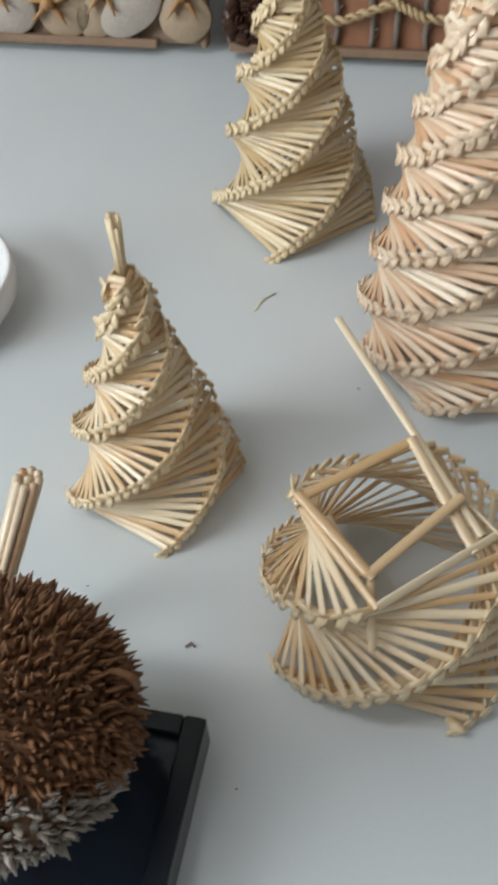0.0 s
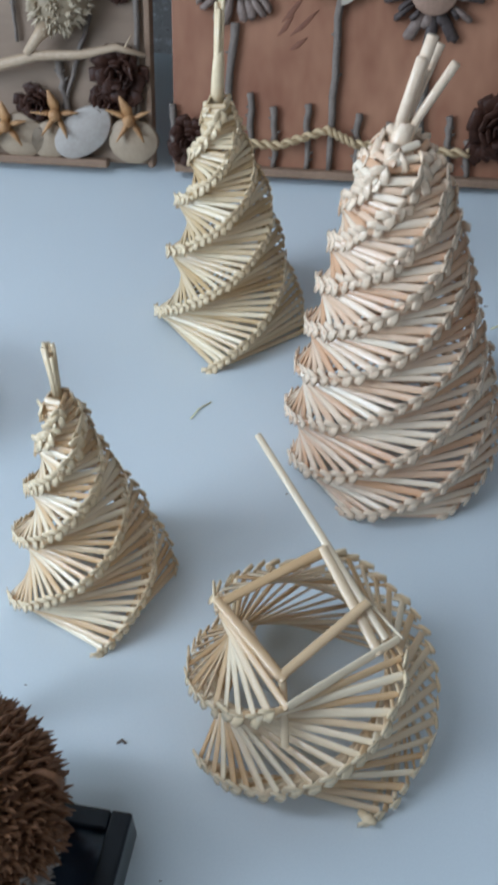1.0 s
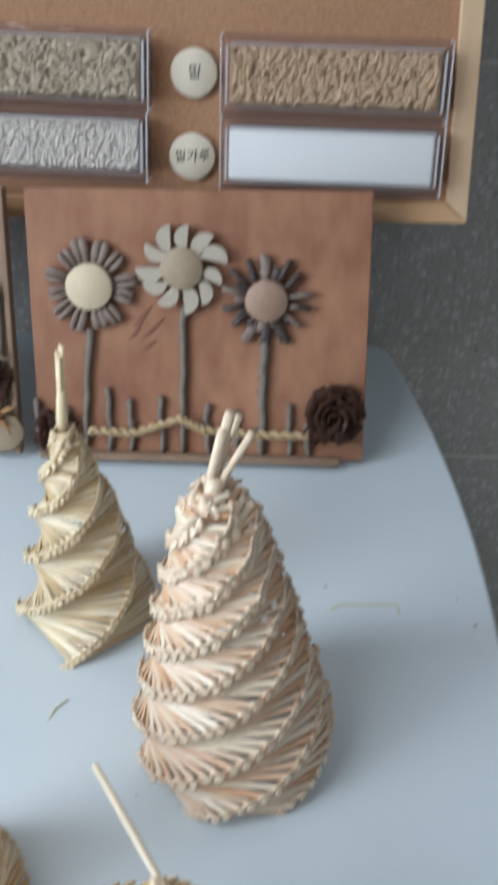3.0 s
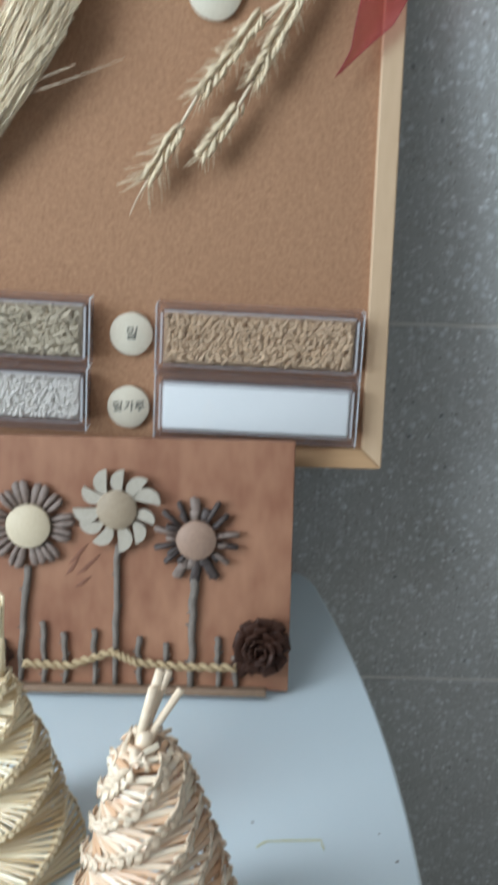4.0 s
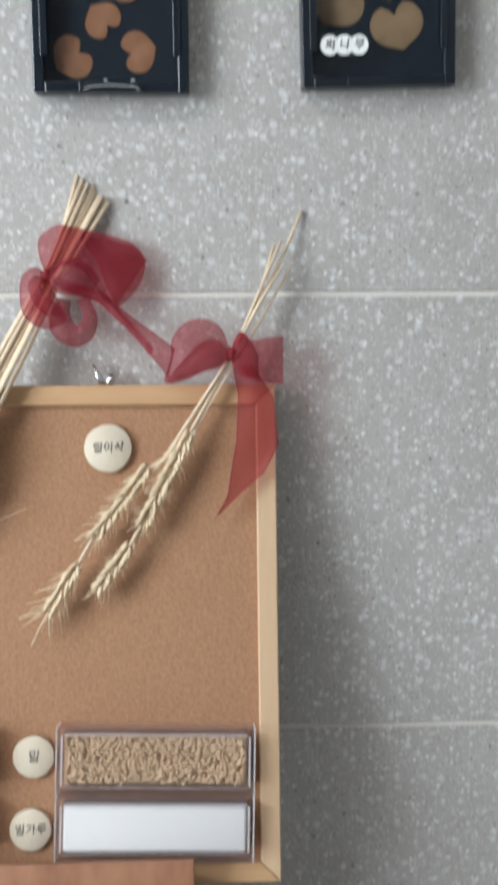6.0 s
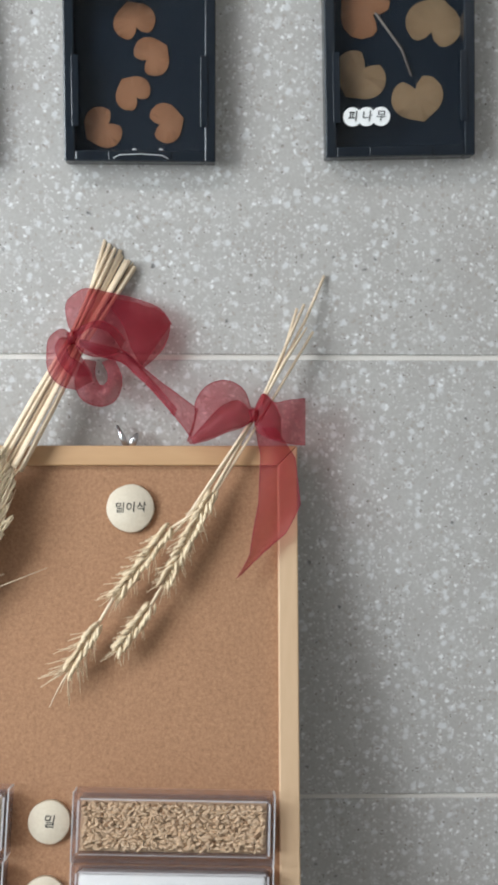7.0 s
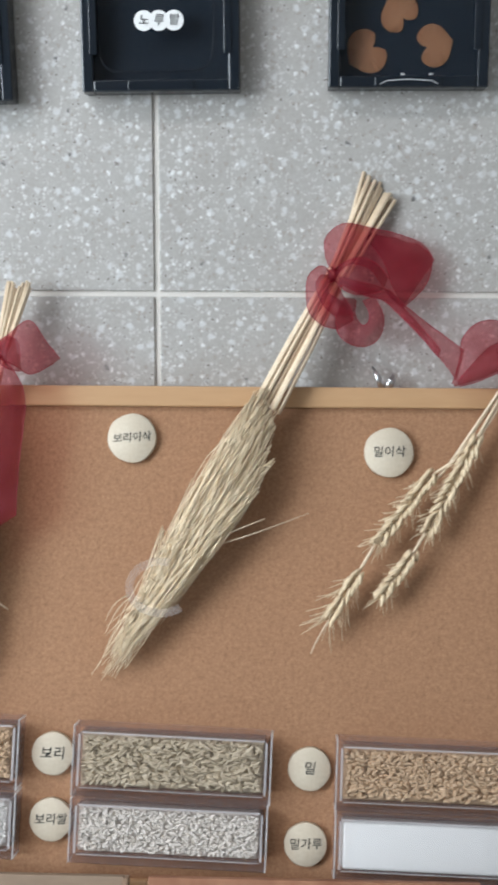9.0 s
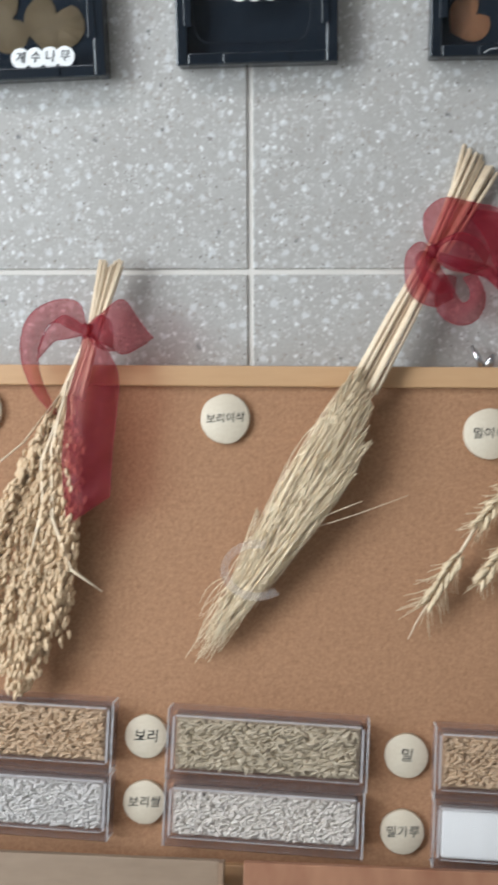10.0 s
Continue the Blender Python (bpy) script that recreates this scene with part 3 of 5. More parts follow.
G = 0.0002
for pts, mat in ((((L + G, 0), (R - G, 0), (R - FW - G, FW), (L + FW + G, FW)), PINE),
                 (((L + FW + G, H - FW), (R - FW - G, H - FW), (R - G, H), (L + G, H)), PINE),
                 (((L, G), (L + FW, FW + G), (L + FW, H - FW - G), (L, H - G)), PINE_UP_LIT),
                 (((R - FW, FW + G), (R, G), (R, H - G), (R - FW, H - FW - G)), PINE_UP_LIT)):
    part("frame_bar", bar(pts, 0.0, 0.019), mat, cork_board, "orange pine moulding", False)
hook = part("hook", tube(bmesh.new(), [(0.1500, 0.010, H - 0.001), (0.1462, 0.008, H + 0.009), (0.1415, 0.010, H + 0.0185)], [0.0022, 0.0027, 0.0010], 8, 0.5, up=(0, 1, 0)), STEEL, cork_board,
            "bright metal hanger")
part("hook_wing", tube(bmesh.new(), [(0.1530, 0.010, H - 0.001), (0.1565, 0.007, H + 0.006), (0.1590, 0.010, H + 0.0115)], [0.0030, 0.0034, 0.0014], 8, 0.5, up=(0, 1, 0)), STEEL, hook)


def label_disc(u, v, words, size, r):
    ob = thing("label_disc", f"round pale wooden disc lettered {words} pinned to cork", "label", BM @ pose(u, 0.0055, v), group="lettered wooden discs")
    part("disc", disc(bmesh.new(), r, 0.005, wobble=0.04), DISC, ob)
    lettering(words, size, ob, (0.0, -0.0052, 0.0))
    return ob


for u, v, words, size in ((-0.0565, 0.3725, "보리이삭", 0.0085), (0.1545, 0.3625, "밀이삭", 0.0095), (-0.1165, 0.1155, "보리", 0.011), (-0.117, 0.0630, "보리쌀", 0.0095),
                          (0.0915, 0.107, "밀", 0.011), (0.0888, 0.0475, "밀가루", 0.0095), (-0.262, 0.377, "벼이삭", 0.0095)):
    label_disc(u, v, words, size, 0.0202 if v > 0.2 else 0.0172)


def grain_box(u0, u1, v0, v1, roll, label, kind, mat, size, count, seed):
    """A clear box with a stepped rim, filled with loose grain or flour."""
    w, h, d = u1 - u0, v1 - v0, 0.021
    ob = thing("grain_box", label, "box", BM @ pose((u0 + u1) / 2, 0.0053, (v0 + v1) / 2, 0, roll, 0), group="clear boxes of grain")
    for name, a in (("rim", (-w / 2, w / 2, -d, 0, h / 2 - 0.0012, h / 2)), ("rim", (-w / 2, w / 2, -d, 0, -h / 2, -h / 2 + 0.0012)),
                    ("rim", (-w / 2, -w / 2 + 0.0015, -d, 0, -h / 2 + 0.0013, h / 2 - 0.0013)), ("rim", (w / 2 - 0.0015, w / 2, -d, 0, -h / 2 + 0.0013, h / 2 - 0.0013))):
        o = part(name, boxed(*a, bevel=0.0006), ACRYLIC_RIM, ob, "clear plastic wall", False)
        o.visible_shadow = False
    iw, ih = w / 2 - 0.0060, h / 2 - 0.0070
    for s in (-1, 1):
        part("tray_wall", boxed(s * (iw + 0.0012) - 0.0008, s * (iw + 0.0012) + 0.0008, -d + 0.002, 0, -ih, ih, 0.0003), ACRYLIC_EDGE, ob, "clear plastic wall", False)
        part("tray_wall", boxed(-iw, iw, -d + 0.002, 0, s * (ih + 0.0012) - 0.0008, s * (ih + 0.0012) + 0.0008, 0.0003), ACRYLIC_EDGE, ob, "clear plastic wall", False)
    # pale strips that paint glints along the tray edges, widest on top
    for s in (-1, 1):
        k = 0.0006 if s > 0 else 0.0002
        part("edge_glint", boxed(-iw, iw, -d + 0.0008, -d + 0.0018, s * (ih + 0.0012) - k, s * (ih + 0.0012) + k, 0.0001), ACRYLIC_GLINT, ob, "glint painted along the plastic edge", False)
        part("edge_glint", boxed(s * (iw + 0.0016) - 0.0008, s * (iw + 0.0016) + 0.0008, -d + 0.0008, -d + 0.0018, -ih, ih, 0.0001), ACRYLIC_GLINT, ob, "glint painted along the plastic edge", False)
    # painted glints down the outer corners
    for x, z in ((-1, 1), (1, 1), (-1, -1), (1, -1)):
        part("corner_glint", tube(bmesh.new(), [(x * (w / 2 - 0.0005), -d - 0.001, z * (h / 2 - 0.0005)), (x * (w / 2 - 0.0005), -0.002, z * (h / 2 - 0.0005))], 0.0007, 6), ACRYLIC_GLINT, ob,
             "glint painted along the plastic edge")
    for x in (-1, 1):
        part("corner_glint", tube(bmesh.new(), [(x * (w / 2 - 0.0004), -d - 0.001, -h / 2), (x * (w / 2 - 0.0004), -d - 0.001, h / 2)], 0.0005, 6), ACRYLIC_GLINT, ob, "glint painted along the plastic edge")
    lid = part("lid", boxed(-w / 2, w / 2, -d - 0.0018, -d - 0.0002, -h / 2, h / 2, 0.0005), ACRYLIC, ob, "clear plastic lid", False)
    lid.visible_shadow = False
    if kind == "flour":
        part("flour", boxed(-iw, iw, -d + 0.0012, -0.0005, -ih, ih, 0.003, 3), mat, ob, "packed white flour")
        return ob
    rng = random.Random(seed)
    part("fill", boxed(-iw, iw, -d + 0.0066, -0.0005, -ih, ih, 0.002), mat, ob, "grain underneath")
    bm = bmesh.new()
    ln, wd = size
    for i in range(int(count * 1.35)):
        a = rng.gauss(0.0, 0.6)
        grain(bm, (rng.uniform(-iw + ln * 0.4, iw - ln * 0.4), -d + 0.0045 - rng.uniform(-0.0028, 0.0018), rng.uniform(-ih + wd, ih - wd)),
              (math.cos(a), rng.gauss(0, 0.2), math.sin(a)), ln * rng.uniform(0.85, 1.15), wd * rng.uniform(0.85, 1.15))
    tagged(part("grains", bm, mat, ob), kind="stuff")
    return ob


grain_box(-0.0970, 0.0610, 0.0845, 0.1395, 2.0, "clear plastic box of unhulled barley on cork", "grain", G_BARLEY, (0.0070, 0.0022), 1350, 1)
grain_box(-0.0985, 0.0580, 0.0330, 0.0830, 1.8, "clear plastic box of pearled barley on cork", "grain", G_PEARL, (0.0034, 0.0021), 2300, 2)
grain_box(0.1120, 0.2745, 0.0775, 0.1320, 1.5, "clear plastic box of wheat grain on cork", "grain", G_WHEAT, (0.0050, 0.0024), 1800, 3)
grain_box(0.1110, 0.2730, 0.0245, 0.0755, 1.5, "clear plastic box of white flour on cork", "flour", FLOUR, None, 0, 4)
grain_box(-0.3020, -0.1405, 0.0925, 0.1480, 1.8, "clear plastic box of unhulled rice on cork", "grain", G_WHEAT, (0.0055, 0.0022), 1700, 5)
grain_box(-0.3040, -0.1420, 0.0390, 0.0905, 1.8, "clear plastic box of polished white rice on cork", "grain", G_RICE, (0.0038, 0.0018), 2400, 6)


# ---- the bunches tied to the board; local x across, y inwards, z up the board ----
def strand(bm, a, b, sag, r0, r1, rng, sides=4, steps=5):
    a, b = Vector(a), Vector(b)
    bend = Vector((rng.gauss(0, sag), -abs(rng.gauss(0, sag)) * 0.6, rng.gauss(0, sag)))
    tube(bm, [a.lerp(b, i / steps) + bend * math.sin(math.pi * i / steps) for i in range(steps + 1)],
         [r0 + (r1 - r0) * i / steps for i in range(steps + 1)], sides)


def finish_ribbon(name, bm, rows, ob, mat):
    """Faces between the rows, and a fine sewn hem along both edges."""
    edges = [[r[0].co.copy() for r in rows], [r[-1].co.copy() for r in rows]]
    for r0, r1 in zip(rows, rows[1:]):
        for j in range(len(r0) - 1):
            bm.faces.new((r0[j], r0[j + 1], r1[j + 1], r1[j]))
    band = part(name, bm, mat, ob)
    for e in edges:
        part("hem", tube(bmesh.new(), e, 0.0004, 4), HEM, band, "dark sewn edge")
    return band


def smooth(points, steps):
    """A smooth curve through points, sampled evenly."""
    p = [Vector(q) for q in points]
    out = []
    for i in range(steps + 1):
        s = i / steps * (len(p) - 1)
        k = min(int(s), len(p) - 2)
        f = s - k
        a, b, c, d = p[max(k - 1, 0)], p[k], p[k + 1], p[min(k + 2, len(p) - 1)]
        out.append(0.5 * (2 * b + (c - a) * f + (2 * a - 5 * b + 4 * c - d) * f * f + (3 * b - a - 3 * c + d) * f ** 3))
    return out


def sheet(ob, one, two, y, bulge, seed, name="loop"):
    """A sheer ribbon spread between two edges, each given as (x, z) points, billowing towards the room."""
    steps, cols = 26, 11
    a, b = smooth(one, steps), smooth(two, steps)
    bm = bmesh.new()
    rows = []
    for i in range(steps + 1):
        s = i / steps
        row = []
        for j in range(cols):
            q = j / (cols - 1)
            p = a[i].lerp(b[i], q)
            gather = math.exp(-s * 5.0)
            dep = -bulge * math.sin(math.pi * min(1.0, s * 0.9 + 0.05)) * (0.35 + 0.65 * math.sin(math.pi * q))
            dep += 0.0018 * math.sin(q * 14 + seed) * gather + 0.0030 * noise.noise((p.x * 70 + seed, p.y * 70, seed))
            row.append(bm.verts.new((p.x, y + dep, p.y)))
        rows.append(row)
    return finish_ribbon(name, bm, rows, ob, RIBBON)


def ribbon_tail(ob, rows, y=-0.012, mat=None, seed=0):
    """A hanging strip: rows of (x, z, half-width, angle of its width in degrees)."""
    bm = bmesh.new()
    made = []
    n = 8
    rr = []
    for a, b in zip(rows, rows[1:]):
        for i in range(n):
            rr.append([a[c] + (b[c] - a[c]) * i / n for c in range(4)])
    rr.append(list(rows[-1]))
    for i, (x, z, hw, ang) in enumerate(rr):
        d = Vector((math.cos(radians(ang)), 0, math.sin(radians(ang))))
        row = []
        for j in range(7):
            q = j / 3 - 1
            row.append(bm.verts.new(Vector((x, y + 0.0016 * math.sin(q * 2.5 + i * 0.25 + seed), z)) + d * q * hw))
        made.append(row)
    return finish_ribbon("ribbon_tail", bm, made, ob, mat or RIBBON)


def knot_ball(ob, x, z, y=-0.021, r=0.0085):
    bm = bmesh.new()
    bmesh.ops.create_icosphere(bm, subdivisions=3, radius=r)
    for v in bm.verts:
        v.co = Vector((v.co.x * 0.8, v.co.y * 0.7, v.co.z * 1.15)) * (1 + 0.18 * math.sin(v.co.x * 1400 + v.co.z * 500))
        v.co += Vector((x, y, z))
    return part("knot", bm, RIBBON, ob, "tied ribbon knot")


def bow(label):
    return thing("ribbon_bow", label, "bow", BM, group="sheer ribbon bows")


# barley
barley = thing("barley_bunch", "dried bunch of long-awned barley ears tied head down", "dried plant", BM, group="dried cereal bunches")
rng = random.Random(11)
for i in range(24):
    o = Vector((rng.uniform(-1, 1), rng.uniform(-0.7, 0.5), 0))
    top = Vector((0.146 + o.x * 0.012, -0.014 + o.y * 0.007, 0.577 + rng.uniform(-0.006, 0.006) - o.x * 0.005))
    if i == 0:
        top = Vector((0.132, -0.016, 0.590))
    mid = Vector((0.109 + o.x * 0.006, -0.014 + o.y * 0.005, 0.502 - o.x * 0.004))
    low = Vector((0.055 + o.x * 0.009, -0.014 + o.y * 0.007, 0.398 + o.x * -0.006))
    part("stalk", tube(bmesh.new(), [top, top.lerp(mid, 0.5), mid, mid.lerp(low, 0.5) + Vector((o.x * 0.001, 0, 0)), low], 0.0017, 6), STALK, barley)
axis = Vector((-0.58, 0, -0.815)).normalized()
cross = Vector((0.815, 0, -0.58)).normalized()
awns = bmesh.new()
for i in range(30):
    q = rng.uniform(-1, 1)
    dep = -0.006 - rng.uniform(0, 0.015)
    s0 = rng.uniform(0.0, 0.068)
    q *= 1 - s0 * 6
    base = Vector((0.0560, dep, 0.402)) + axis * s0 + cross * (q * (0.015 + s0 * 0.18) + s0 * 0.27 + 0.001)
    d = ((Vector((-0.036, dep, 0.238)) - base).normalized() + axis * 0.5 + cross * rng.gauss(0, 0.06)).normalized()
    bm = bmesh.new()
    ear_len = rng.uniform(0.050, 0.065)
    side = d.cross(Vector((0, 1, 0))).normalized()
    tube(bm, [base, base + d * ear_len], 0.0012, 5)
    for k in range(15):
        p = base + d * ear_len * k / 14
        for sgn in (-1, 1):
            grain(bm, p + side * sgn * 0.0017 + Vector((0, rng.uniform(-0.001, 0.001), 0)), d + side * sgn * 0.2, 0.0085, 0.0020, 5)
    part("ear", bm, BARLEY, barley, "pale ridged barley ear")
    goal = Vector((-0.036, -0.012, 0.238)) + cross * q * 0.009
    for k in range(60):
        p = base + d * ear_len * rng.uniform(-0.15, 1.0) + side * rng.uniform(-0.004, 0.004) + Vector((0, rng.uniform(-0.006, -0.002), 0))
        end = p + (goal - p).normalized() * rng.uniform(0.08, 0.15) + cross * rng.gauss(0, 0.004) + Vector((0, rng.gauss(0, 0.003), 0))
        end.y = min(end.y, 0.002)
        strand(awns, p, end, 0.004, 0.0005, 0.00022, rng, 3)
for k in range(240):
    q = rng.gauss(0, 0.5)
    s = rng.uniform(0.055, 0.15)
    p = Vector((0.0560, -0.012 - rng.uniform(0, 0.014), 0.402)) + axis * s + cross * (q * 0.016 + 0.012)
    goal = Vector((-0.043, -0.010, 0.228)) + cross * q * 0.008
    strand(awns, p, p + (goal - p).normalized() * rng.uniform(0.06, 0.10) + cross * rng.gauss(0, 0.004), 0.002, 0.0006, 0.00022, rng, 3)
for k in range(45):
    p = Vector((-0.042, -0.010 - rng.uniform(0, 0.006), 0.236)) + cross * rng.gauss(0, 0.006)
    strand(awns, p, p + axis * rng.uniform(0.02, 0.048) + cross * rng.gauss(0.001, 0.004), 0.002, 0.0005, 0.00015, rng, 3)
tagged(part("awn_brush", awns, BARLEY, barley, "long fine straw-coloured awns"), kind="stuff")
bm = bmesh.new()
strand(bm, (0.005, -0.018, 0.287), (0.0541, -0.02, 0.3075), 0.001, 0.0007, 0.0004, rng, 5)
strand(bm, (0.005, -0.015, 0.283), (0.0892, -0.02, 0.3125), 0.003, 0.0005, 0.0002, rng, 5)
part("stray_awn", bm, STALK, barley, "two stray awns")
bm = bmesh.new()
rows = []
for i in range(25):
    a = radians(75 + 235 * i / 24)
    rows.append([bm.verts.new((-0.027 + (0.025 + s) * math.cos(a), -0.034 + 0.004 * math.sin(a * 0.7), 0.253 + (0.020 + s) * math.sin(a))) for s in (-0.0032, 0.0032)])
for r0, r1 in zip(rows, rows[1:]):
    bm.faces.new((r0[0], r0[1], r1[1], r1[0]))
part("tie", bm, RIBBON_WHITE, barley, "sheer whitish loop round the awns")

bow_b = bow("sheer wine-red organza bow on the barley stalks")
knot_ball(bow_b, 0.1065, 0.503, -0.026, 0.0052)
sheet(bow_b, ((0.107, 0.505), (0.101, 0.520), (0.101, 0.535), (0.114, 0.546), (0.137, 0.543), (0.176, 0.532), (0.189, 0.517)),
      ((0.109, 0.503), (0.113, 0.508), (0.118, 0.512), (0.125, 0.513), (0.138, 0.508), (0.152, 0.488), (0.164, 0.479)), -0.016, 0.012, 1)
sheet(bow_b, ((0.127, 0.543), (0.139, 0.530), (0.149, 0.515), (0.155, 0.497)), ((0.175, 0.532), (0.187, 0.519), (0.182, 0.497), (0.164, 0.479)), -0.012, 0.004, 2)
sheet(bow_b, ((0.107, 0.503), (0.101, 0.510), (0.0946, 0.510), (0.0875, 0.503), (0.0855, 0.492), (0.0875, 0.474), (0.098, 0.463), (0.111, 0.4597)),
      ((0.108, 0.500), (0.104, 0.498), (0.102, 0.495), (0.104, 0.488), (0.110, 0.484), (0.116, 0.480), (0.120, 0.474), (0.124, 0.467)), -0.020, 0.010, 3)
sheet(bow_b, ((0.106, 0.501), (0.098, 0.503), (0.093, 0.494), (0.098, 0.480), (0.108, 0.470)), ((0.109, 0.499), (0.112, 0.492), (0.116, 0.484), (0.120, 0.478), (0.124, 0.470)),
      -0.024, 0.006, 4)
sheet(bow_b, ((0.107, 0.507), (0.118, 0.514), (0.130, 0.517), (0.143, 0.511), (0.151, 0.501)), ((0.109, 0.499), (0.115, 0.491), (0.124, 0.487), (0.135, 0.487), (0.146, 0.490)),
      -0.024, 0.008, 5)
sheet(bow_b, ((0.117, 0.486), (0.109, 0.468), (0.115, 0.452), (0.131, 0.446), (0.144, 0.453), (0.148, 0.470), (0.140, 0.488)),
      ((0.126, 0.484), (0.125, 0.474), (0.128, 0.466), (0.132, 0.463), (0.136, 0.467), (0.136, 0.475), (0.131, 0.484)), -0.018, 0.006, 6)
sheet(bow_b, ((0.112, 0.503), (0.130, 0.498), (0.151, 0.492), (0.163, 0.481), (0.180, 0.467), (0.200, 0.452), (0.212, 0.443)),
      ((0.112, 0.498), (0.128, 0.489), (0.148, 0.483), (0.160, 0.472), (0.178, 0.455), (0.198, 0.431), (0.206, 0.419)), -0.020, 0.004, 7, "ribbon_tail")
sheet(bow_b, ((0.112, 0.502), (0.130, 0.496), (0.151, 0.490), (0.163, 0.479), (0.178, 0.463), (0.194, 0.444)),
      ((0.112, 0.499), (0.128, 0.491), (0.148, 0.484), (0.160, 0.473), (0.176, 0.457), (0.192, 0.438)), -0.017, 0.002, 8, "ribbon_tail")

# wheat
wheat = thing("wheat_bunch", "four dried wheat ears on stalks tied head down", "dried plant", BM, group="dried cereal bunches")
rng = random.Random(12)


def wheat_ear(a, b, awn, seed):
    a, b = Vector(a), Vector(b)
    d = (b - a).normalized()
    side = d.cross(Vector((0, 1, 0))).normalized()
    r = random.Random(seed)
    bm = bmesh.new()
    tube(bm, [a, b], 0.0009, 5)
    n = max(7, int((b - a).length / 0.0046))
    for k in range(n + 1):
        p = a.lerp(b, k / n)
        for sgn in (-1, 1):
            for lift in (-0.0018, 0.0012):
                grain(bm, p + side * sgn * r.uniform(0.0022, 0.0042) + d * r.gauss(0, 0.0012) + Vector((0, lift - 0.001, 0)),
                      d + side * sgn * r.uniform(0.05, 0.65) + Vector((0, lift * 80 + r.gauss(0, 0.15), 0)), 0.0106 * r.uniform(0.7, 1.2), 0.0036 * r.uniform(0.75, 1.15), 5)
            for _ in range(3):
                e = p + (d + side * sgn * r.uniform(0.15, 1.1)).normalized() * awn * r.uniform(0.5, 1.1) + Vector((0, r.gauss(-0.002, 0.003), 0))
                strand(bm, p, e, 0.0006, 0.0005, 0.0002, r, 3, 3)
    return part("ear", bm, WHEAT, wheat, "pale wheat ear with short awns")


for pts in (((0.3195, -0.012, 0.561), (0.302, -0.013, 0.520), (0.262, -0.014, 0.443), (0.222, -0.012, 0.371)),
            ((0.2955, -0.016, 0.531), (0.283, -0.015, 0.490), (0.258, -0.012, 0.436), (0.205, -0.012, 0.355), (0.187, -0.012, 0.3433)),
            ((0.3015, -0.019, 0.534), (0.260, -0.017, 0.440), (0.200, -0.011, 0.350), (0.145, -0.010, 0.292), (0.128, -0.010, 0.2632)),
            ((0.3095, -0.013, 0.512), (0.266, -0.012, 0.439), (0.212, -0.010, 0.352), (0.184, -0.010, 0.300), (0.1715, -0.010, 0.279))):
    part("stalk", tube(bmesh.new(), pts, 0.0013, 6), STALK, wheat)
part("stalk", tube(bmesh.new(), [(0.3035, -0.018, 0.514), (0.284, -0.017, 0.484), (0.259, -0.016, 0.438)], [0.0016, 0.0034, 0.002], 6, 0.5), STALK, wheat)
wheat_ear((0.222, -0.013, 0.371), (0.185, -0.012, 0.300), 0.020, 1)
wheat_ear((0.187, -0.012, 0.343), (0.146, -0.011, 0.291), 0.020, 2)
wheat_ear((0.128, -0.010, 0.263), (0.106, -0.010, 0.229), 0.026, 3)
wheat_ear((0.1715, -0.010, 0.279), (0.147, -0.010, 0.246), 0.016, 4)
bm = bmesh.new()
strand(bm, (0.107, -0.010, 0.229), (0.0914, -0.008, 0.1997), 0.0006, 0.0008, 0.0003, rng, 4)
part("awn", bm, STALK, wheat)

bow_w = bow("sheer wine-red organza bow with a hanging tail on wheat stalks")
knot_ball(bow_w, 0.258, 0.438, -0.026, 0.0052)
sheet(bow_w, ((0.257, 0.442), (0.250, 0.460), (0.236, 0.468), (0.220, 0.464), (0.210, 0.451), (0.209, 0.437), (0.203, 0.417)),
      ((0.257, 0.434), (0.250, 0.430), (0.242, 0.428), (0.234, 0.425), (0.225, 0.421), (0.215, 0.418), (0.205, 0.415)), -0.016, 0.012, 11)
sheet(bow_w, ((0.257, 0.440), (0.246, 0.450), (0.232, 0.446), (0.218, 0.432), (0.206, 0.418)), ((0.257, 0.435), (0.248, 0.428), (0.236, 0.424), (0.222, 0.418), (0.208, 0.414)),
      -0.022, 0.006, 12)
sheet(bow_w, ((0.259, 0.442), (0.266, 0.457), (0.276, 0.450), (0.290, 0.452), (0.3020, 0.4535)), ((0.259, 0.433), (0.268, 0.424), (0.278, 0.417), (0.290, 0.415), (0.3015, 0.414)),
      -0.016, 0.008, 13)
sheet(bow_w, ((0.259, 0.444), (0.266, 0.456), (0.275, 0.448), (0.281, 0.436)), ((0.259, 0.431), (0.262, 0.424), (0.270, 0.419), (0.281, 0.417)), -0.022, 0.006, 14)
ribbon_tail(bow_w, ((0.268, 0.430, 0.008, 0), (0.279, 0.405, 0.0145, -5), (0.280, 0.365, 0.0175, 0), (0.270, 0.332, 0.017, 30), (0.246, 0.305, 0.002, 40)), -0.010, seed=2)

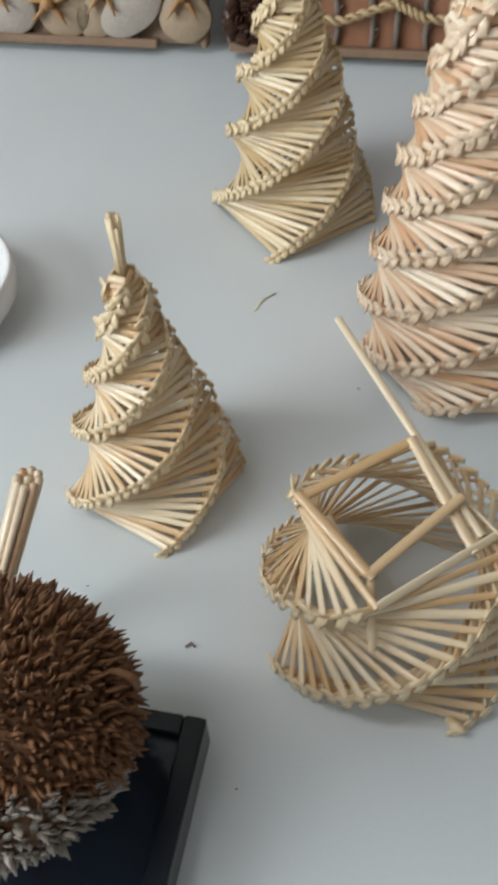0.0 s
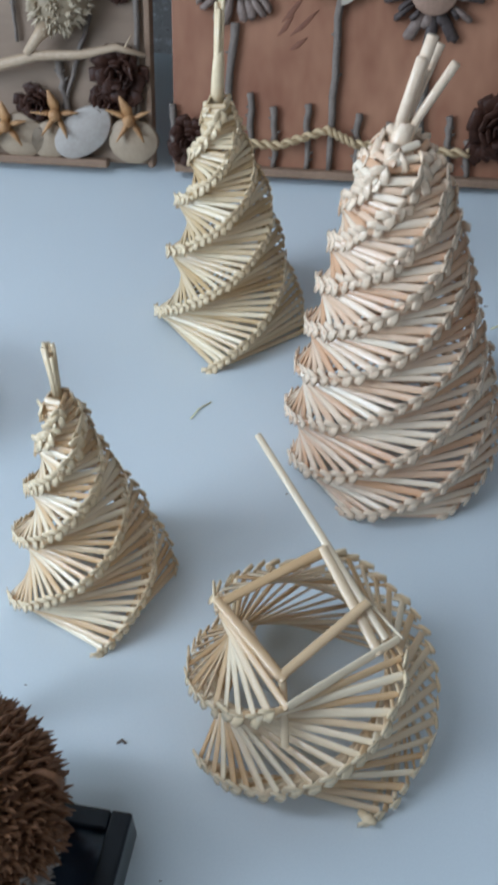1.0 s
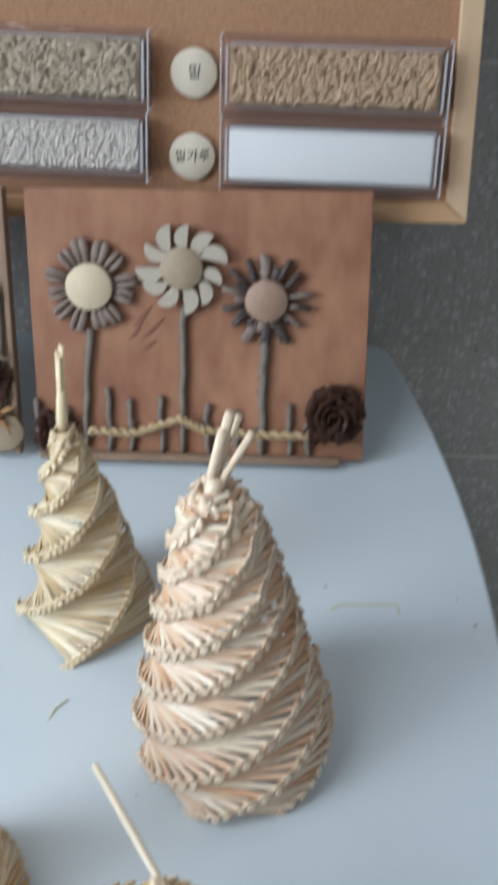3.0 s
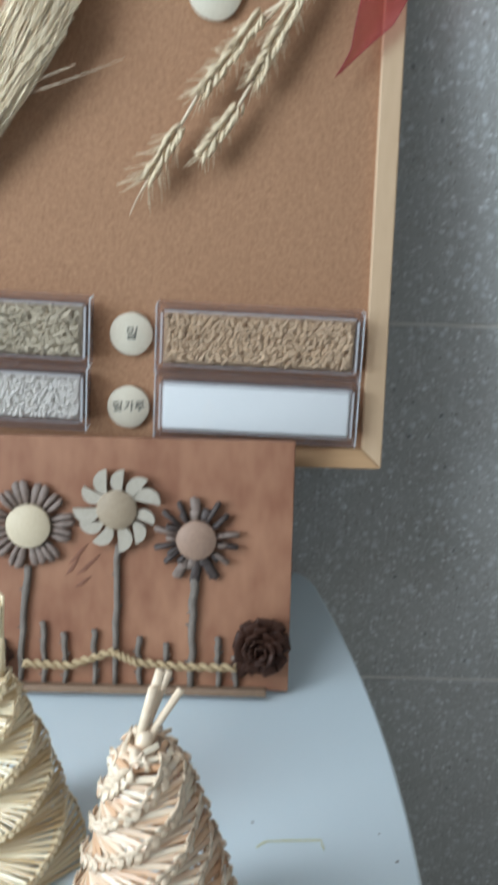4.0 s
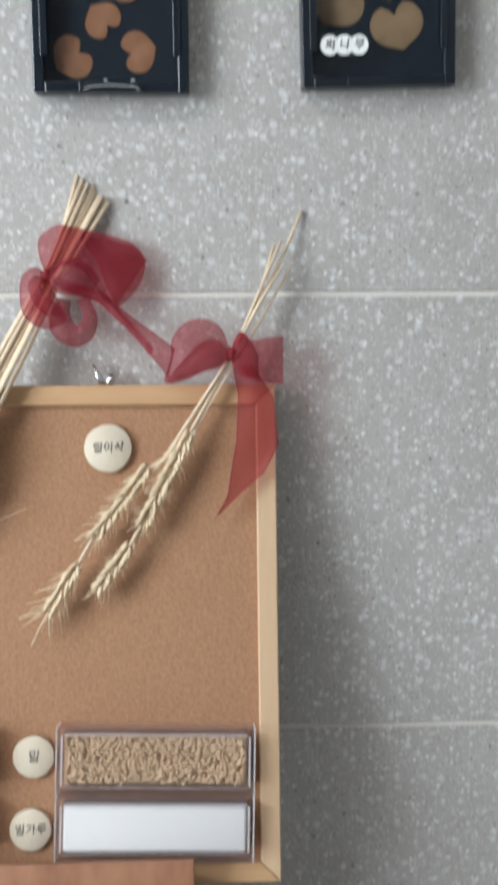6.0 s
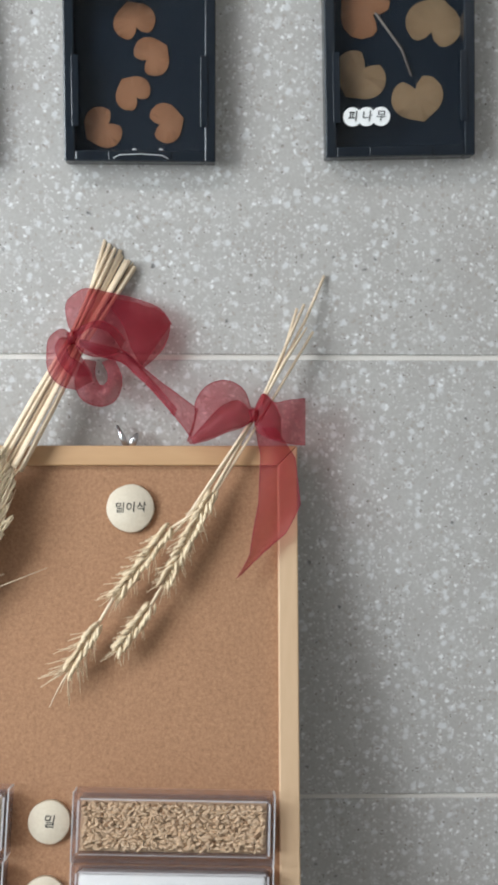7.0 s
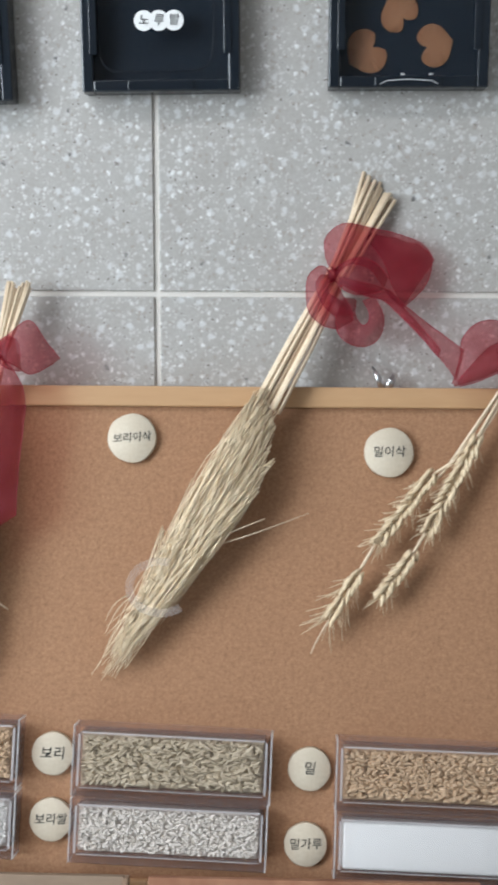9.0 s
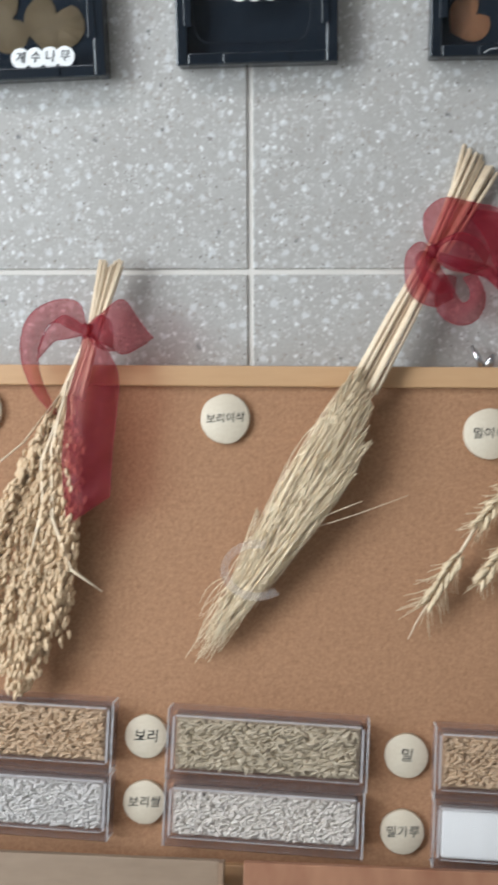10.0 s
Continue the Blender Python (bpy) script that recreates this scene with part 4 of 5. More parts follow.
# rice
rice = thing("rice_bunch", "dried bunch of drooping rice panicles tied head down", "dried plant", BM, group="dried cereal bunches")
rng = random.Random(13)
for i in range(34):
    o = Vector((rng.uniform(-1, 1), rng.uniform(-0.7, 0.3), 0))
    part("stalk", tube(bmesh.new(), [(-0.150 + o.x * 0.011, -0.014 + o.y * 0.007, 0.496 + rng.uniform(-0.004, 0.004)), (-0.163 + o.x * 0.005, -0.014 + o.y * 0.005, 0.440),
                                    (-0.181 + o.x * 0.012, -0.014 + o.y * 0.006, 0.385)], 0.0013, 6), STALK, rice)
for i in range(34):
    q = -1 + 2 * (i * 13 % 34) / 33
    start = Vector((-0.182 + q * 0.006, -0.012 - rng.uniform(0, 0.012), 0.388))
    end = Vector((-0.222 + q * 0.040, -0.010 - rng.uniform(0, 0.014), 0.138 + 0.05 * abs(q) + rng.uniform(0.0, 0.05)))
    bm = bmesh.new()
    ctrl = start.lerp(end, 0.5) + Vector((q * 0.014, -0.004, 0.0))
    path = [start * (1 - s) ** 2 + ctrl * 2 * s * (1 - s) + end * s * s for s in np.linspace(0, 1, 14)]
    tube(bm, path, [0.0011 - 0.00006 * k for k in range(14)], 4)
    for k in range(95):
        s = rng.uniform(0.10, 1.0)
        p = start * (1 - s) ** 2 + ctrl * 2 * s * (1 - s) + end * s * s
        d = (end - start).normalized() + Vector((rng.gauss(0, 0.22), rng.gauss(0, 0.2), rng.gauss(0, 0.15)))
        off = Vector((rng.gauss(0, 0.0022), rng.gauss(-0.001, 0.002), 0))
        grain(bm, p + off, d, 0.0074, 0.0034, 5)
    part("panicle", bm, RICE, rice, "drooping panicle of brown rice husks")
for rows_ in (((-0.180, 0.400), (-0.192, 0.345), (-0.190, 0.290), (-0.174, 0.250), (-0.149, 0.2335)), ((-0.185, 0.390), (-0.215, 0.350), (-0.245, 0.325), (-0.262, 0.310)),
              ((-0.182, 0.385), (-0.200, 0.335), (-0.198, 0.300), (-0.212, 0.240))):
    part("leaf", tube(bmesh.new(), [(x, -0.026, z) for x, z in rows_], [0.0010] + [0.0016] * (len(rows_) - 2) + [0.0005], 5, 0.4), STALK, rice, "curled dry leaf")

bow_r = bow("sheer wine-red organza bow with long tails on rice stalks")
knot_ball(bow_r, -0.166, 0.440, -0.026, 0.0055)
sheet(bow_r, ((-0.166, 0.444), (-0.152, 0.457), (-0.1374, 0.4653), (-0.124, 0.448), (-0.113, 0.4347)), ((-0.166, 0.437), (-0.157, 0.432), (-0.148, 0.428), (-0.1363, 0.422), (-0.118, 0.4310)),
      -0.018, 0.010, 21)
sheet(bow_r, ((-0.166, 0.444), (-0.156, 0.452), (-0.147, 0.448), (-0.144, 0.436)), ((-0.166, 0.437), (-0.160, 0.429), (-0.152, 0.425), (-0.144, 0.424)), -0.023, 0.006, 22)
sheet(bow_r, ((-0.168, 0.444), (-0.172, 0.461), (-0.185, 0.466), (-0.203, 0.461), (-0.216, 0.449), (-0.2205, 0.430), (-0.217, 0.408), (-0.205, 0.386), (-0.1865, 0.3685)),
      ((-0.170, 0.438), (-0.180, 0.442), (-0.190, 0.447), (-0.198, 0.445), (-0.203, 0.435), (-0.206, 0.420), (-0.204, 0.405), (-0.197, 0.388), (-0.186, 0.369)), -0.018, 0.010, 23)
sheet(bow_r, ((-0.169, 0.445), (-0.183, 0.452), (-0.193, 0.446), (-0.201, 0.434), (-0.205, 0.425)), ((-0.169, 0.436), (-0.182, 0.433), (-0.190, 0.432), (-0.196, 0.427), (-0.204, 0.418)),
      -0.024, 0.006, 24)
sheet(bow_r, ((-0.168, 0.436), (-0.171, 0.415), (-0.1785, 0.387), (-0.182, 0.341), (-0.1805, 0.310), (-0.1776, 0.285)),
      ((-0.160, 0.436), (-0.146, 0.420), (-0.1385, 0.398), (-0.1425, 0.345), (-0.1435, 0.325), (-0.1437, 0.308)), -0.028, 0.004, 25, "ribbon_tail")


# ---- the craft plaques on the table ----
PM = pose(0, 0.702, 0.0065, -17.6)


def cone_flower(ob_name, label, m, r, seed):
    """An open pine cone seen from its tip: rings of woody scales."""
    ob = thing(ob_name, label, "pine cone", m, group="pine cones on plaques")
    rg = random.Random(seed)
    bm = bmesh.new()
    for ring_i, (rr, count, lift) in enumerate(((1.0, 9, 0.16), (0.8, 8, 0.34), (0.58, 7, 0.5), (0.38, 6, 0.62), (0.2, 4, 0.7))):
        for k in range(count):
            a = 2 * math.pi * (k + 0.5 * ring_i) / count + rg.gauss(0, 0.2)
            d = Vector((math.cos(a), 0, math.sin(a)))
            t_ = Vector((-math.sin(a), 0, math.cos(a)))
            w = r * (0.14 + 0.19 * rr) * rg.uniform(0.8, 1.15)
            base = d * r * rr * 0.25 + Vector((0, -r * lift * 0.55, 0))
            tip = d * r * rr * rg.uniform(0.82, 1.12) + Vector((0, -r * lift - r * rg.uniform(0.0, 0.28), 0))
            part("scale", tube(bmesh.new(), [base, base.lerp(tip, 0.6) + Vector((0, r * 0.04, 0)), tip], [w * 0.5, w, w * 0.8], 8, 0.2, up=(0, 1, 0)), CONE, ob)
    bmesh.ops.create_icosphere(bm, subdivisions=2, radius=r * 0.3, matrix=Matrix.Translation((0, -r * 0.25, 0)))
    part("core", bm, CONE, ob)
    return ob


def plaque_board(label, x0, x1, h, mat, ledge):
    ob = thing("plaque", label, "plaque", PM, group="craft plaques")
    part("panel", boxed(x0, x1, 0.0, 0.008, 0.0, h, 0.0008), mat, ob, smooth=False)
    part("foot_strip", boxed(x0 + 0.002, x1 - ledge, -0.009, -0.0002, -0.002, 0.004, 0.001), PLY_EDGE, ob, "dark wooden strip", False)
    return ob


plaque = plaque_board("red-brown stained plywood plaque with three seed flowers", -0.0340, 0.2240, 0.2085, CLAY, 0.018)


def twig(parent, a, b, r, seed, name="twig", mat=None, knots=3):
    rg = random.Random(seed)
    a, b = Vector(a), Vector(b)
    n = 9
    pts = [a.lerp(b, i / n) + Vector((rg.gauss(0, r * 0.25), 0, 0)) for i in range(n + 1)]
    bm = tube(bmesh.new(), pts, [r * (1.1 - 0.25 * i / n + rg.uniform(-0.08, 0.12)) for i in range(n + 1)], 8)
    for k in range(knots):
        p = pts[rg.randrange(2, n)]
        s = rg.choice((-1, 1))
        tube(bm, [p, p + Vector((s * r * 1.6, -r * 0.3, r * 0.9))], [r * 0.55, r * 0.3], 5)
    return part(name, bm, mat or TWIG, parent, "grey bark twig" if mat is None else "")


for x, z, ln, turn in ((0.052, 0.113, 0.024, 48), (0.060, 0.104, 0.026, 42), (0.047, 0.102, 0.018, 52), (0.056, 0.090, 0.016, 35)):
    d = Vector((math.cos(radians(turn)), 0, math.sin(radians(turn)))) * ln / 2
    c = Vector((x, -0.0001, z))
    part("scorch_mark", tube(bmesh.new(), [c - d, c - d * 0.3 + Vector((0.0008, 0, 0)), c + d * 0.4, c + d], [0.0004, 0.0018, 0.0014, 0.0003], 8, 0.06, up=(0, 1, 0)), SCORCH, plaque, "brown scorched streak")


def seed_flower(parent, cx, cz, inner, outer, count, kind, centre_mat, petal_mat, seed):
    rg = random.Random(seed)
    if centre_mat:
        part("flower_centre", disc(bmesh.new(), inner, 0.006, cx, cz, -0.0035, 32, 0.0008, 0.03), centre_mat, parent, "round cut wood slice")
    for k in range(count):
        a = 2 * math.pi * (k + rg.uniform(-0.12, 0.12)) / count + 0.2
        d, t_ = Vector((math.cos(a), 0, math.sin(a))), Vector((-math.sin(a), 0, math.cos(a)))
        c = Vector((cx, -0.0035, cz))
        bm = bmesh.new()
        o = outer * rg.uniform(0.93, 1.05)
        if kind == "husk":
            for s in (-1, 1):
                tube(bm, [c + d * inner * 0.85 + t_ * s * 0.0018, c + d * (inner + o) * 0.5 + t_ * s * 0.0030, c + d * o * 0.93 + t_ * s * 0.0029, c + d * o + t_ * s * 0.0015],
                     [0.0020, 0.0039, 0.0037, 0.0014], 7, 0.7)
        elif kind == "chip":
            tw = rg.uniform(-0.5, 0.5)
            d2 = (d * math.cos(tw) + t_ * math.sin(tw))
            t2 = (t_ * math.cos(tw) - d * math.sin(tw))
            m0 = c + d * (inner * 0.98 + (o - inner) * 0.5)
            half = (o - inner) * 0.66
            ring_ = [m0 + d2 * half * math.cos(v) + t2 * half * 1.05 * math.sin(v) for v in np.linspace(0, math.pi, 10)]
            lo, hi = [bm.verts.new(p) for p in ring_], [bm.verts.new(p + Vector((0, -0.004, 0))) for p in ring_]
            bm.faces.new(lo), bm.faces.new(list(reversed(hi)))
            for i in range(10):
                bm.faces.new((lo[i], hi[i], hi[(i + 1) % 10], lo[(i + 1) % 10]))
            bmesh.ops.recalc_face_normals(bm, faces=bm.faces)
        else:
            tube(bm, [c + d * inner * 0.9, c + d * (inner + (o - inner) * 0.45), c + d * o * 0.97 + t_ * rg.gauss(0, 0.001), c + d * o], [0.0024, 0.0042, 0.0044, 0.0022], 7, 0.55)
        part("petal", bm, petal_mat if not (kind == "seed" and k % 3 == 0) else SEED_GREY, parent, "", kind != "chip")


seed_flower(plaque, 0.0133, 0.137, 0.0178, 0.0355, 12, "husk", HEART, SEED_GREY, 1)
seed_flower(plaque, 0.0837, 0.152, 0.0160, 0.0315, 11, "chip", SLICE, CHIP, 2)
seed_flower(plaque, 0.1471, 0.1285, 0.0160, 0.0345, 14, "seed", material("rosy_slice", (0.40, 0.25, 0.175), 0.6), SEED_DARK, 3)
seed_flower(plaque, 0.1471, 0.1285, 0.0150, 0.0255, 13, "seed", None, SEED_DARK, 4)
twig(plaque, (0.0110, -0.0025, 0.103), (0.0045, -0.0025, 0.006), 0.0028, 1)
twig(plaque, (0.0835, -0.0025, 0.122), (0.0825, -0.0025, 0.004), 0.0026, 2)
twig(plaque, (0.1455, -0.0025, 0.096), (0.1435, -0.0025, 0.002), 0.0032, 3)
for i, (x, h) in enumerate(((-0.0335, 0.046), (0.0235, 0.056), (0.0405, 0.047), (0.0648, 0.050), (0.1012, 0.045), (0.1235, 0.040), (0.1655, 0.046), (0.1800, 0.030), (-0.010, 0.040))):
    twig(plaque, (x, -0.0022, h), (x + 0.001, -0.0022, 0.004), 0.0024, 10 + i)


def rope(parent, pts, r):
    pts = [Vector(p) for p in pts]
    path = []
    for a, b in zip(pts, pts[1:]):
        path += [a.lerp(b, i / 24) for i in range(24)]
    for ph in (0, math.pi):
        out = []
        for i, p in enumerate(path):
            a = i * 0.62 + ph
            out.append(p + Vector((0, math.cos(a) * r, math.sin(a) * r)))
        part("rope_strand", tube(bmesh.new(), out, r * 0.95, 5), ROPE, parent, "twisted straw cord")


rope(plaque, ((0.008, -0.007, 0.022), (0.045, -0.0075, 0.021), (0.080, -0.0085, 0.034), (0.100, -0.0075, 0.025), (0.140, -0.0075, 0.022), (0.183, -0.007, 0.022)), 0.0019)
cone_flower("pine_cone", "dark brown open cone glued on the plaque corner", PM @ pose(0.2005, 0.0, 0.0395), 0.0265, 1)
cone_flower("pine_cone", "dark brown open cone beside the rope fence", PM @ pose(-0.0195, 0.0, 0.020), 0.0195, 2)

plaque_b = plaque_board("plain plywood plaque with twigs, slices and a straw bird", -0.315, -0.0535, 0.2085, PLY, 0.03)
part("side_frame", boxed(-0.0533, -0.0490, -0.004, 0.008, -0.001, 0.2085, 0.0008), PLY_EDGE, plaque_b, "dark side strip", False)
bm = tube(bmesh.new(), [(-0.185, -0.010, 0.064), (-0.158, -0.012, 0.070), (-0.130, -0.013, 0.0775), (-0.098, -0.012, 0.079), (-0.072, -0.012, 0.085), (-0.051, -0.011, 0.080)],
          [0.003, 0.0042, 0.0036, 0.0032, 0.0028, 0.0014], 8)
tube(bm, [(-0.066, -0.012, 0.084), (-0.060, -0.013, 0.094)], [0.0012, 0.0004], 5)
part("branch", bm, TWIG_PALE, plaque_b, "pale peeled branch")
for cx, cz, r, sx, mat in ((-0.150, 0.0185, 0.0165, 1.15, SLICE), (-0.0635, 0.0185, 0.0165, 1.15, SLICE), (-0.190, 0.018, 0.016, 1.2, SLICE_GREY), (-0.128, 0.016, 0.014, 1.0, SLICE)):
    part("slice", disc(bmesh.new(), r, 0.005, cx, cz, -0.002, 30, 0.0008, 0.06, sx), mat, plaque_b, "thin round log slice")
bm = disc(bmesh.new(), 0.0155, 0.005, 0, 0, 0, 30, 0.0008, 0.05, 1.65)
bmesh.ops.rotate(bm, verts=bm.verts, cent=(0, 0, 0), matrix=Matrix.Rotation(radians(-38), 3, "Y"))
bmesh.ops.translate(bm, verts=bm.verts, vec=(-0.1010, -0.004, 0.0235))
part("slice", bm, SLICE_GREY, plaque_b, "slanting grey oval log slice")
for cx, cz, seed in ((-0.1205, 0.036, 1), (-0.0645, 0.0345, 2), (-0.160, 0.026, 3), (-0.200, 0.034, 4)):
    rg = random.Random(seed)
    for k in range(5):
        a = radians(90 + 72 * k) + rg.gauss(0, 0.15)
        d = Vector((math.cos(a), 0, math.sin(a)))
        c = Vector((cx, -0.0085, cz))
        part("petal", tube(bmesh.new(), [c, c + d * 0.008, c + d * 0.0185 + Vector((0, -0.005, 0))], [0.0026, 0.0044, 0.0008], 6, 0.45), PETAL, plaque_b, "dry orange petal")
    bm = bmesh.new()
    bmesh.ops.create_icosphere(bm, subdivisions=2, radius=0.0048, matrix=Matrix.Translation((cx, -0.0125, cz)))
    part("flower_heart", bm, PETAL, plaque_b)
for a, b, r, s in (((-0.149, -0.003, 0.130), (-0.148, -0.003, 0.085), 0.0016, 31), ((-0.118, -0.003, 0.074), (-0.112, -0.003, 0.030), 0.0026, 32),
                   ((-0.058, -0.003, 0.125), (-0.060, -0.003, 0.010), 0.0020, 33), ((-0.092, -0.003, 0.105), (-0.116, -0.003, 0.040), 0.0018, 34)):
    twig(plaque_b, a, b, r, s)
cone_flower("pine_cone", "dark open cone under the pale branch", PM @ pose(-0.0715, 0.0, 0.066), 0.0215, 3)
cone_flower("pine_cone", "small dark cone near the plaque edge", PM @ pose(-0.0690, 0.0, 0.126), 0.0135, 4)
cone_flower("pine_cone", "dark cone among the orange flowers", PM @ pose(-0.136, 0.0, 0.042), 0.016, 5)
cone_flower("pine_cone", "small dark cone beside the slices", PM @ pose(-0.084, 0.0, 0.046), 0.013, 6)
bird = thing("straw_bird", "pale prickly seed pod bird glued on the plaque", "craft bird", PM)
rg = random.Random(8)
lean = Matrix.Rotation(radians(24), 3, "Y")
bm = bmesh.new()
bmesh.ops.create_icosphere(bm, subdivisions=4, radius=1.0)
for v in bm.verts:
    q = lean @ Vector((v.co.x * 0.0205, v.co.y * 0.012, v.co.z * 0.0265))
    v.co = Vector((-0.110, -0.010, 0.119)) + q * (1 + 0.05 * noise.noise(v.co * 3))
part("body", bm, POD, bird, "smooth tan pod")
bm = bmesh.new()
for k in range(330):
    v = Vector((rg.gauss(-0.35, 0.8), -abs(rg.gauss(0, 0.7)), rg.gauss(0.1, 0.9))).normalized()
    p = Vector((-0.110, -0.010, 0.119)) + lean @ Vector((v.x * 0.0200, v.y * 0.0117, v.z * 0.0260))
    w = (v + Vector((rg.gauss(-0.1, 0.25), rg.gauss(-0.2, 0.2), rg.gauss(0.1, 0.25)))).normalized()
    ln = rg.uniform(0.0035, 0.0075)
    tube(bm, [p, p + w * ln * 0.5, p + w * ln], [0.0016, 0.0009, 0.0002], 5)
tagged(part("prickles", bm, POD_PALE, bird, "short pale prickles"), kind="stuff")
part("stalk", tube(bmesh.new(), [(-0.121, -0.012, 0.098), (-0.128, -0.015, 0.090), (-0.137, -0.015, 0.079)], [0.0065, 0.0042, 0.0030], 9), TWIG_PALE, bird, "pinkish cut pod stalk")
bm = disc(bmesh.new(), 0.005, 0.003, -0.100, 0.157, -0.016, 20)
part("eye", bm, CERAMIC, bird, "white button eye")


# ---- the display boxes on the wall ----
def heart_leaf(parent, x, z, size, turn, mat, y=-0.0045):
    """A pressed round leaf with a notch and a pointed tip."""
    bm = bmesh.new()
    out = []
    for i in range(28):
        a = 2 * math.pi * i / 28
        notch = math.exp(-((a - math.pi) / 0.30) ** 2)
        tip = math.exp(-(min(a, 2 * math.pi - a) / 0.2) ** 2)
        r = size * (0.95 - 0.62 * notch + 0.16 * tip)
        out.append((r * math.cos(a) * 0.95, r * math.sin(a) * 1.16))
    ca, sa = math.cos(radians(turn)), math.sin(radians(turn))
    mid = bm.verts.new((x, y - 0.0012, z))
    ring_ = [bm.verts.new((x + px * ca - pz * sa, y - 0.0006 + 0.0009 * math.sin(3 * i), z + px * sa + pz * ca)) for i, (px, pz) in enumerate(out)]
    for i in range(28):
        bm.faces.new((mid, ring_[(i + 1) % 28], ring_[i]))
    bmesh.ops.solidify(bm, geom=bm.faces[:], thickness=0.0004)
    return part("pressed_leaf", bm, mat, parent)


def box_label(parent, x, z, words):
    bm = bmesh.new()
    n, gap = len(words), 0.0118
    for i in range(n):
        disc(bm, 0.0078, 0.0002 + 0.00005 * i, x + (i - (n - 1) / 2) * gap, z, -0.0187, 24, 0.00005)
    tag = part("paper_label", bm, LABEL, parent, f"white scalloped label lettered {words}", False)
    for i, ch in enumerate(words):
        lettering(ch, 0.0092, tag, (x + (i - (n - 1) / 2) * gap, -0.0193, z))


def wall_box(x0, z0, roll, label):
    return shadow_box(pose(x0, 0.8992, z0, 0, roll, 0), label)


b0 = wall_box(-0.031, 0.811, -0.6, "black display box holding a pale label on the wall")
box_label(b0, -0.0008, 0.0535, "노루발")
part("tray_edge", tube(bmesh.new(), [(0.046 * (1 if math.cos(a) > 0 else -1) * abs(math.cos(a)) ** 0.25 - 0.004, -0.0145, 0.092 + 0.076 * (1 if math.sin(a) > 0 else -1) * abs(math.sin(a)) ** 0.25)
                                      for a in np.linspace(0.01, 2 * math.pi - 0.01, 61)], 0.0007, 6), BLACK, b0, "rounded glossy tray edge")
b1 = wall_box(0.1635, 0.8135, 0, "black display box of small rust-brown pressed leaves")
for x, z, s, turn in ((-0.0315, 0.030, 0.0165, 215), (0.0205, 0.034, 0.0155, 15), (-0.0065, 0.058, 0.0145, 130), (0.009, 0.088, 0.0155, 35), (-0.005, 0.116, 0.0165, 110), (0.012, 0.160, 0.015, 60)):
    heart_leaf(b1, x, z, s * 0.98, turn, LEAF)
# painted glints on the lower rail: one bright curve and two dots
part("curve_glint", tube(bmesh.new(), [(-0.022, -0.0222, 0.0022), (-0.017, -0.0222, 0.0048), (0.0, -0.0222, 0.0058), (0.018, -0.0222, 0.0048), (0.023, -0.0222, 0.0022)], 0.0004, 5), ACRYLIC_GLINT, b1,
     "glint painted as a pale strip")
for x in (-0.006, 0.016):
    part("dot_glint", tube(bmesh.new(), [(x, -0.0205, 0.0098), (x + 0.003, -0.0205, 0.0098)], 0.0007, 6), ACRYLIC_GLINT, b1, "glint painted as a pale strip")
box_label(b1, -0.026, 0.1375, "계수나무")
b2 = wall_box(0.3805, 0.8195, -1.6, "black display box of ochre pressed leaves on a stem")
for x, z, s, turn, mat in ((-0.031, 0.070, 0.023, 235, LEAF_OCHRE), (0.017, 0.051, 0.0225, 285, LEAF_OCHRE), (0.031, 0.110, 0.024, 75, LEAF_OCHRE), (-0.026, 0.122, 0.024, 150, LEAF),
                           (0.010, 0.160, 0.020, 80, LEAF)):
    heart_leaf(b2, x, z, s * 0.9, turn, mat)
part("leaf_stem", tube(bmesh.new(), [(0.012, -0.006, 0.068), (0.004, -0.006, 0.090), (-0.018, -0.006, 0.120)], 0.0011, 5), TWIG, b2)
box_label(b2, -0.028, 0.033, "피나무")
bk = wall_box(-0.2115, 0.802, -1.6, "black display box of brown pressed leaves on the wall")
for x, z, s, turn, mat in ((0.020, 0.044, 0.0225, 250, LEAF_DULL), (-0.020, 0.046, 0.022, 200, LEAF_DULL), (0.004, 0.095, 0.022, 90, LEAF)):
    heart_leaf(bk, x, z, s, turn, mat)
box_label(bk, 0.0125, 0.016, "계수나무")


# ---- scraps lying on the table ----
def scrap(name, label, pts, r, mat):
    ob = thing(name, label, "scrap")
    part("strand", tube(bmesh.new(), pts, r, 5, 0.5), mat, ob)


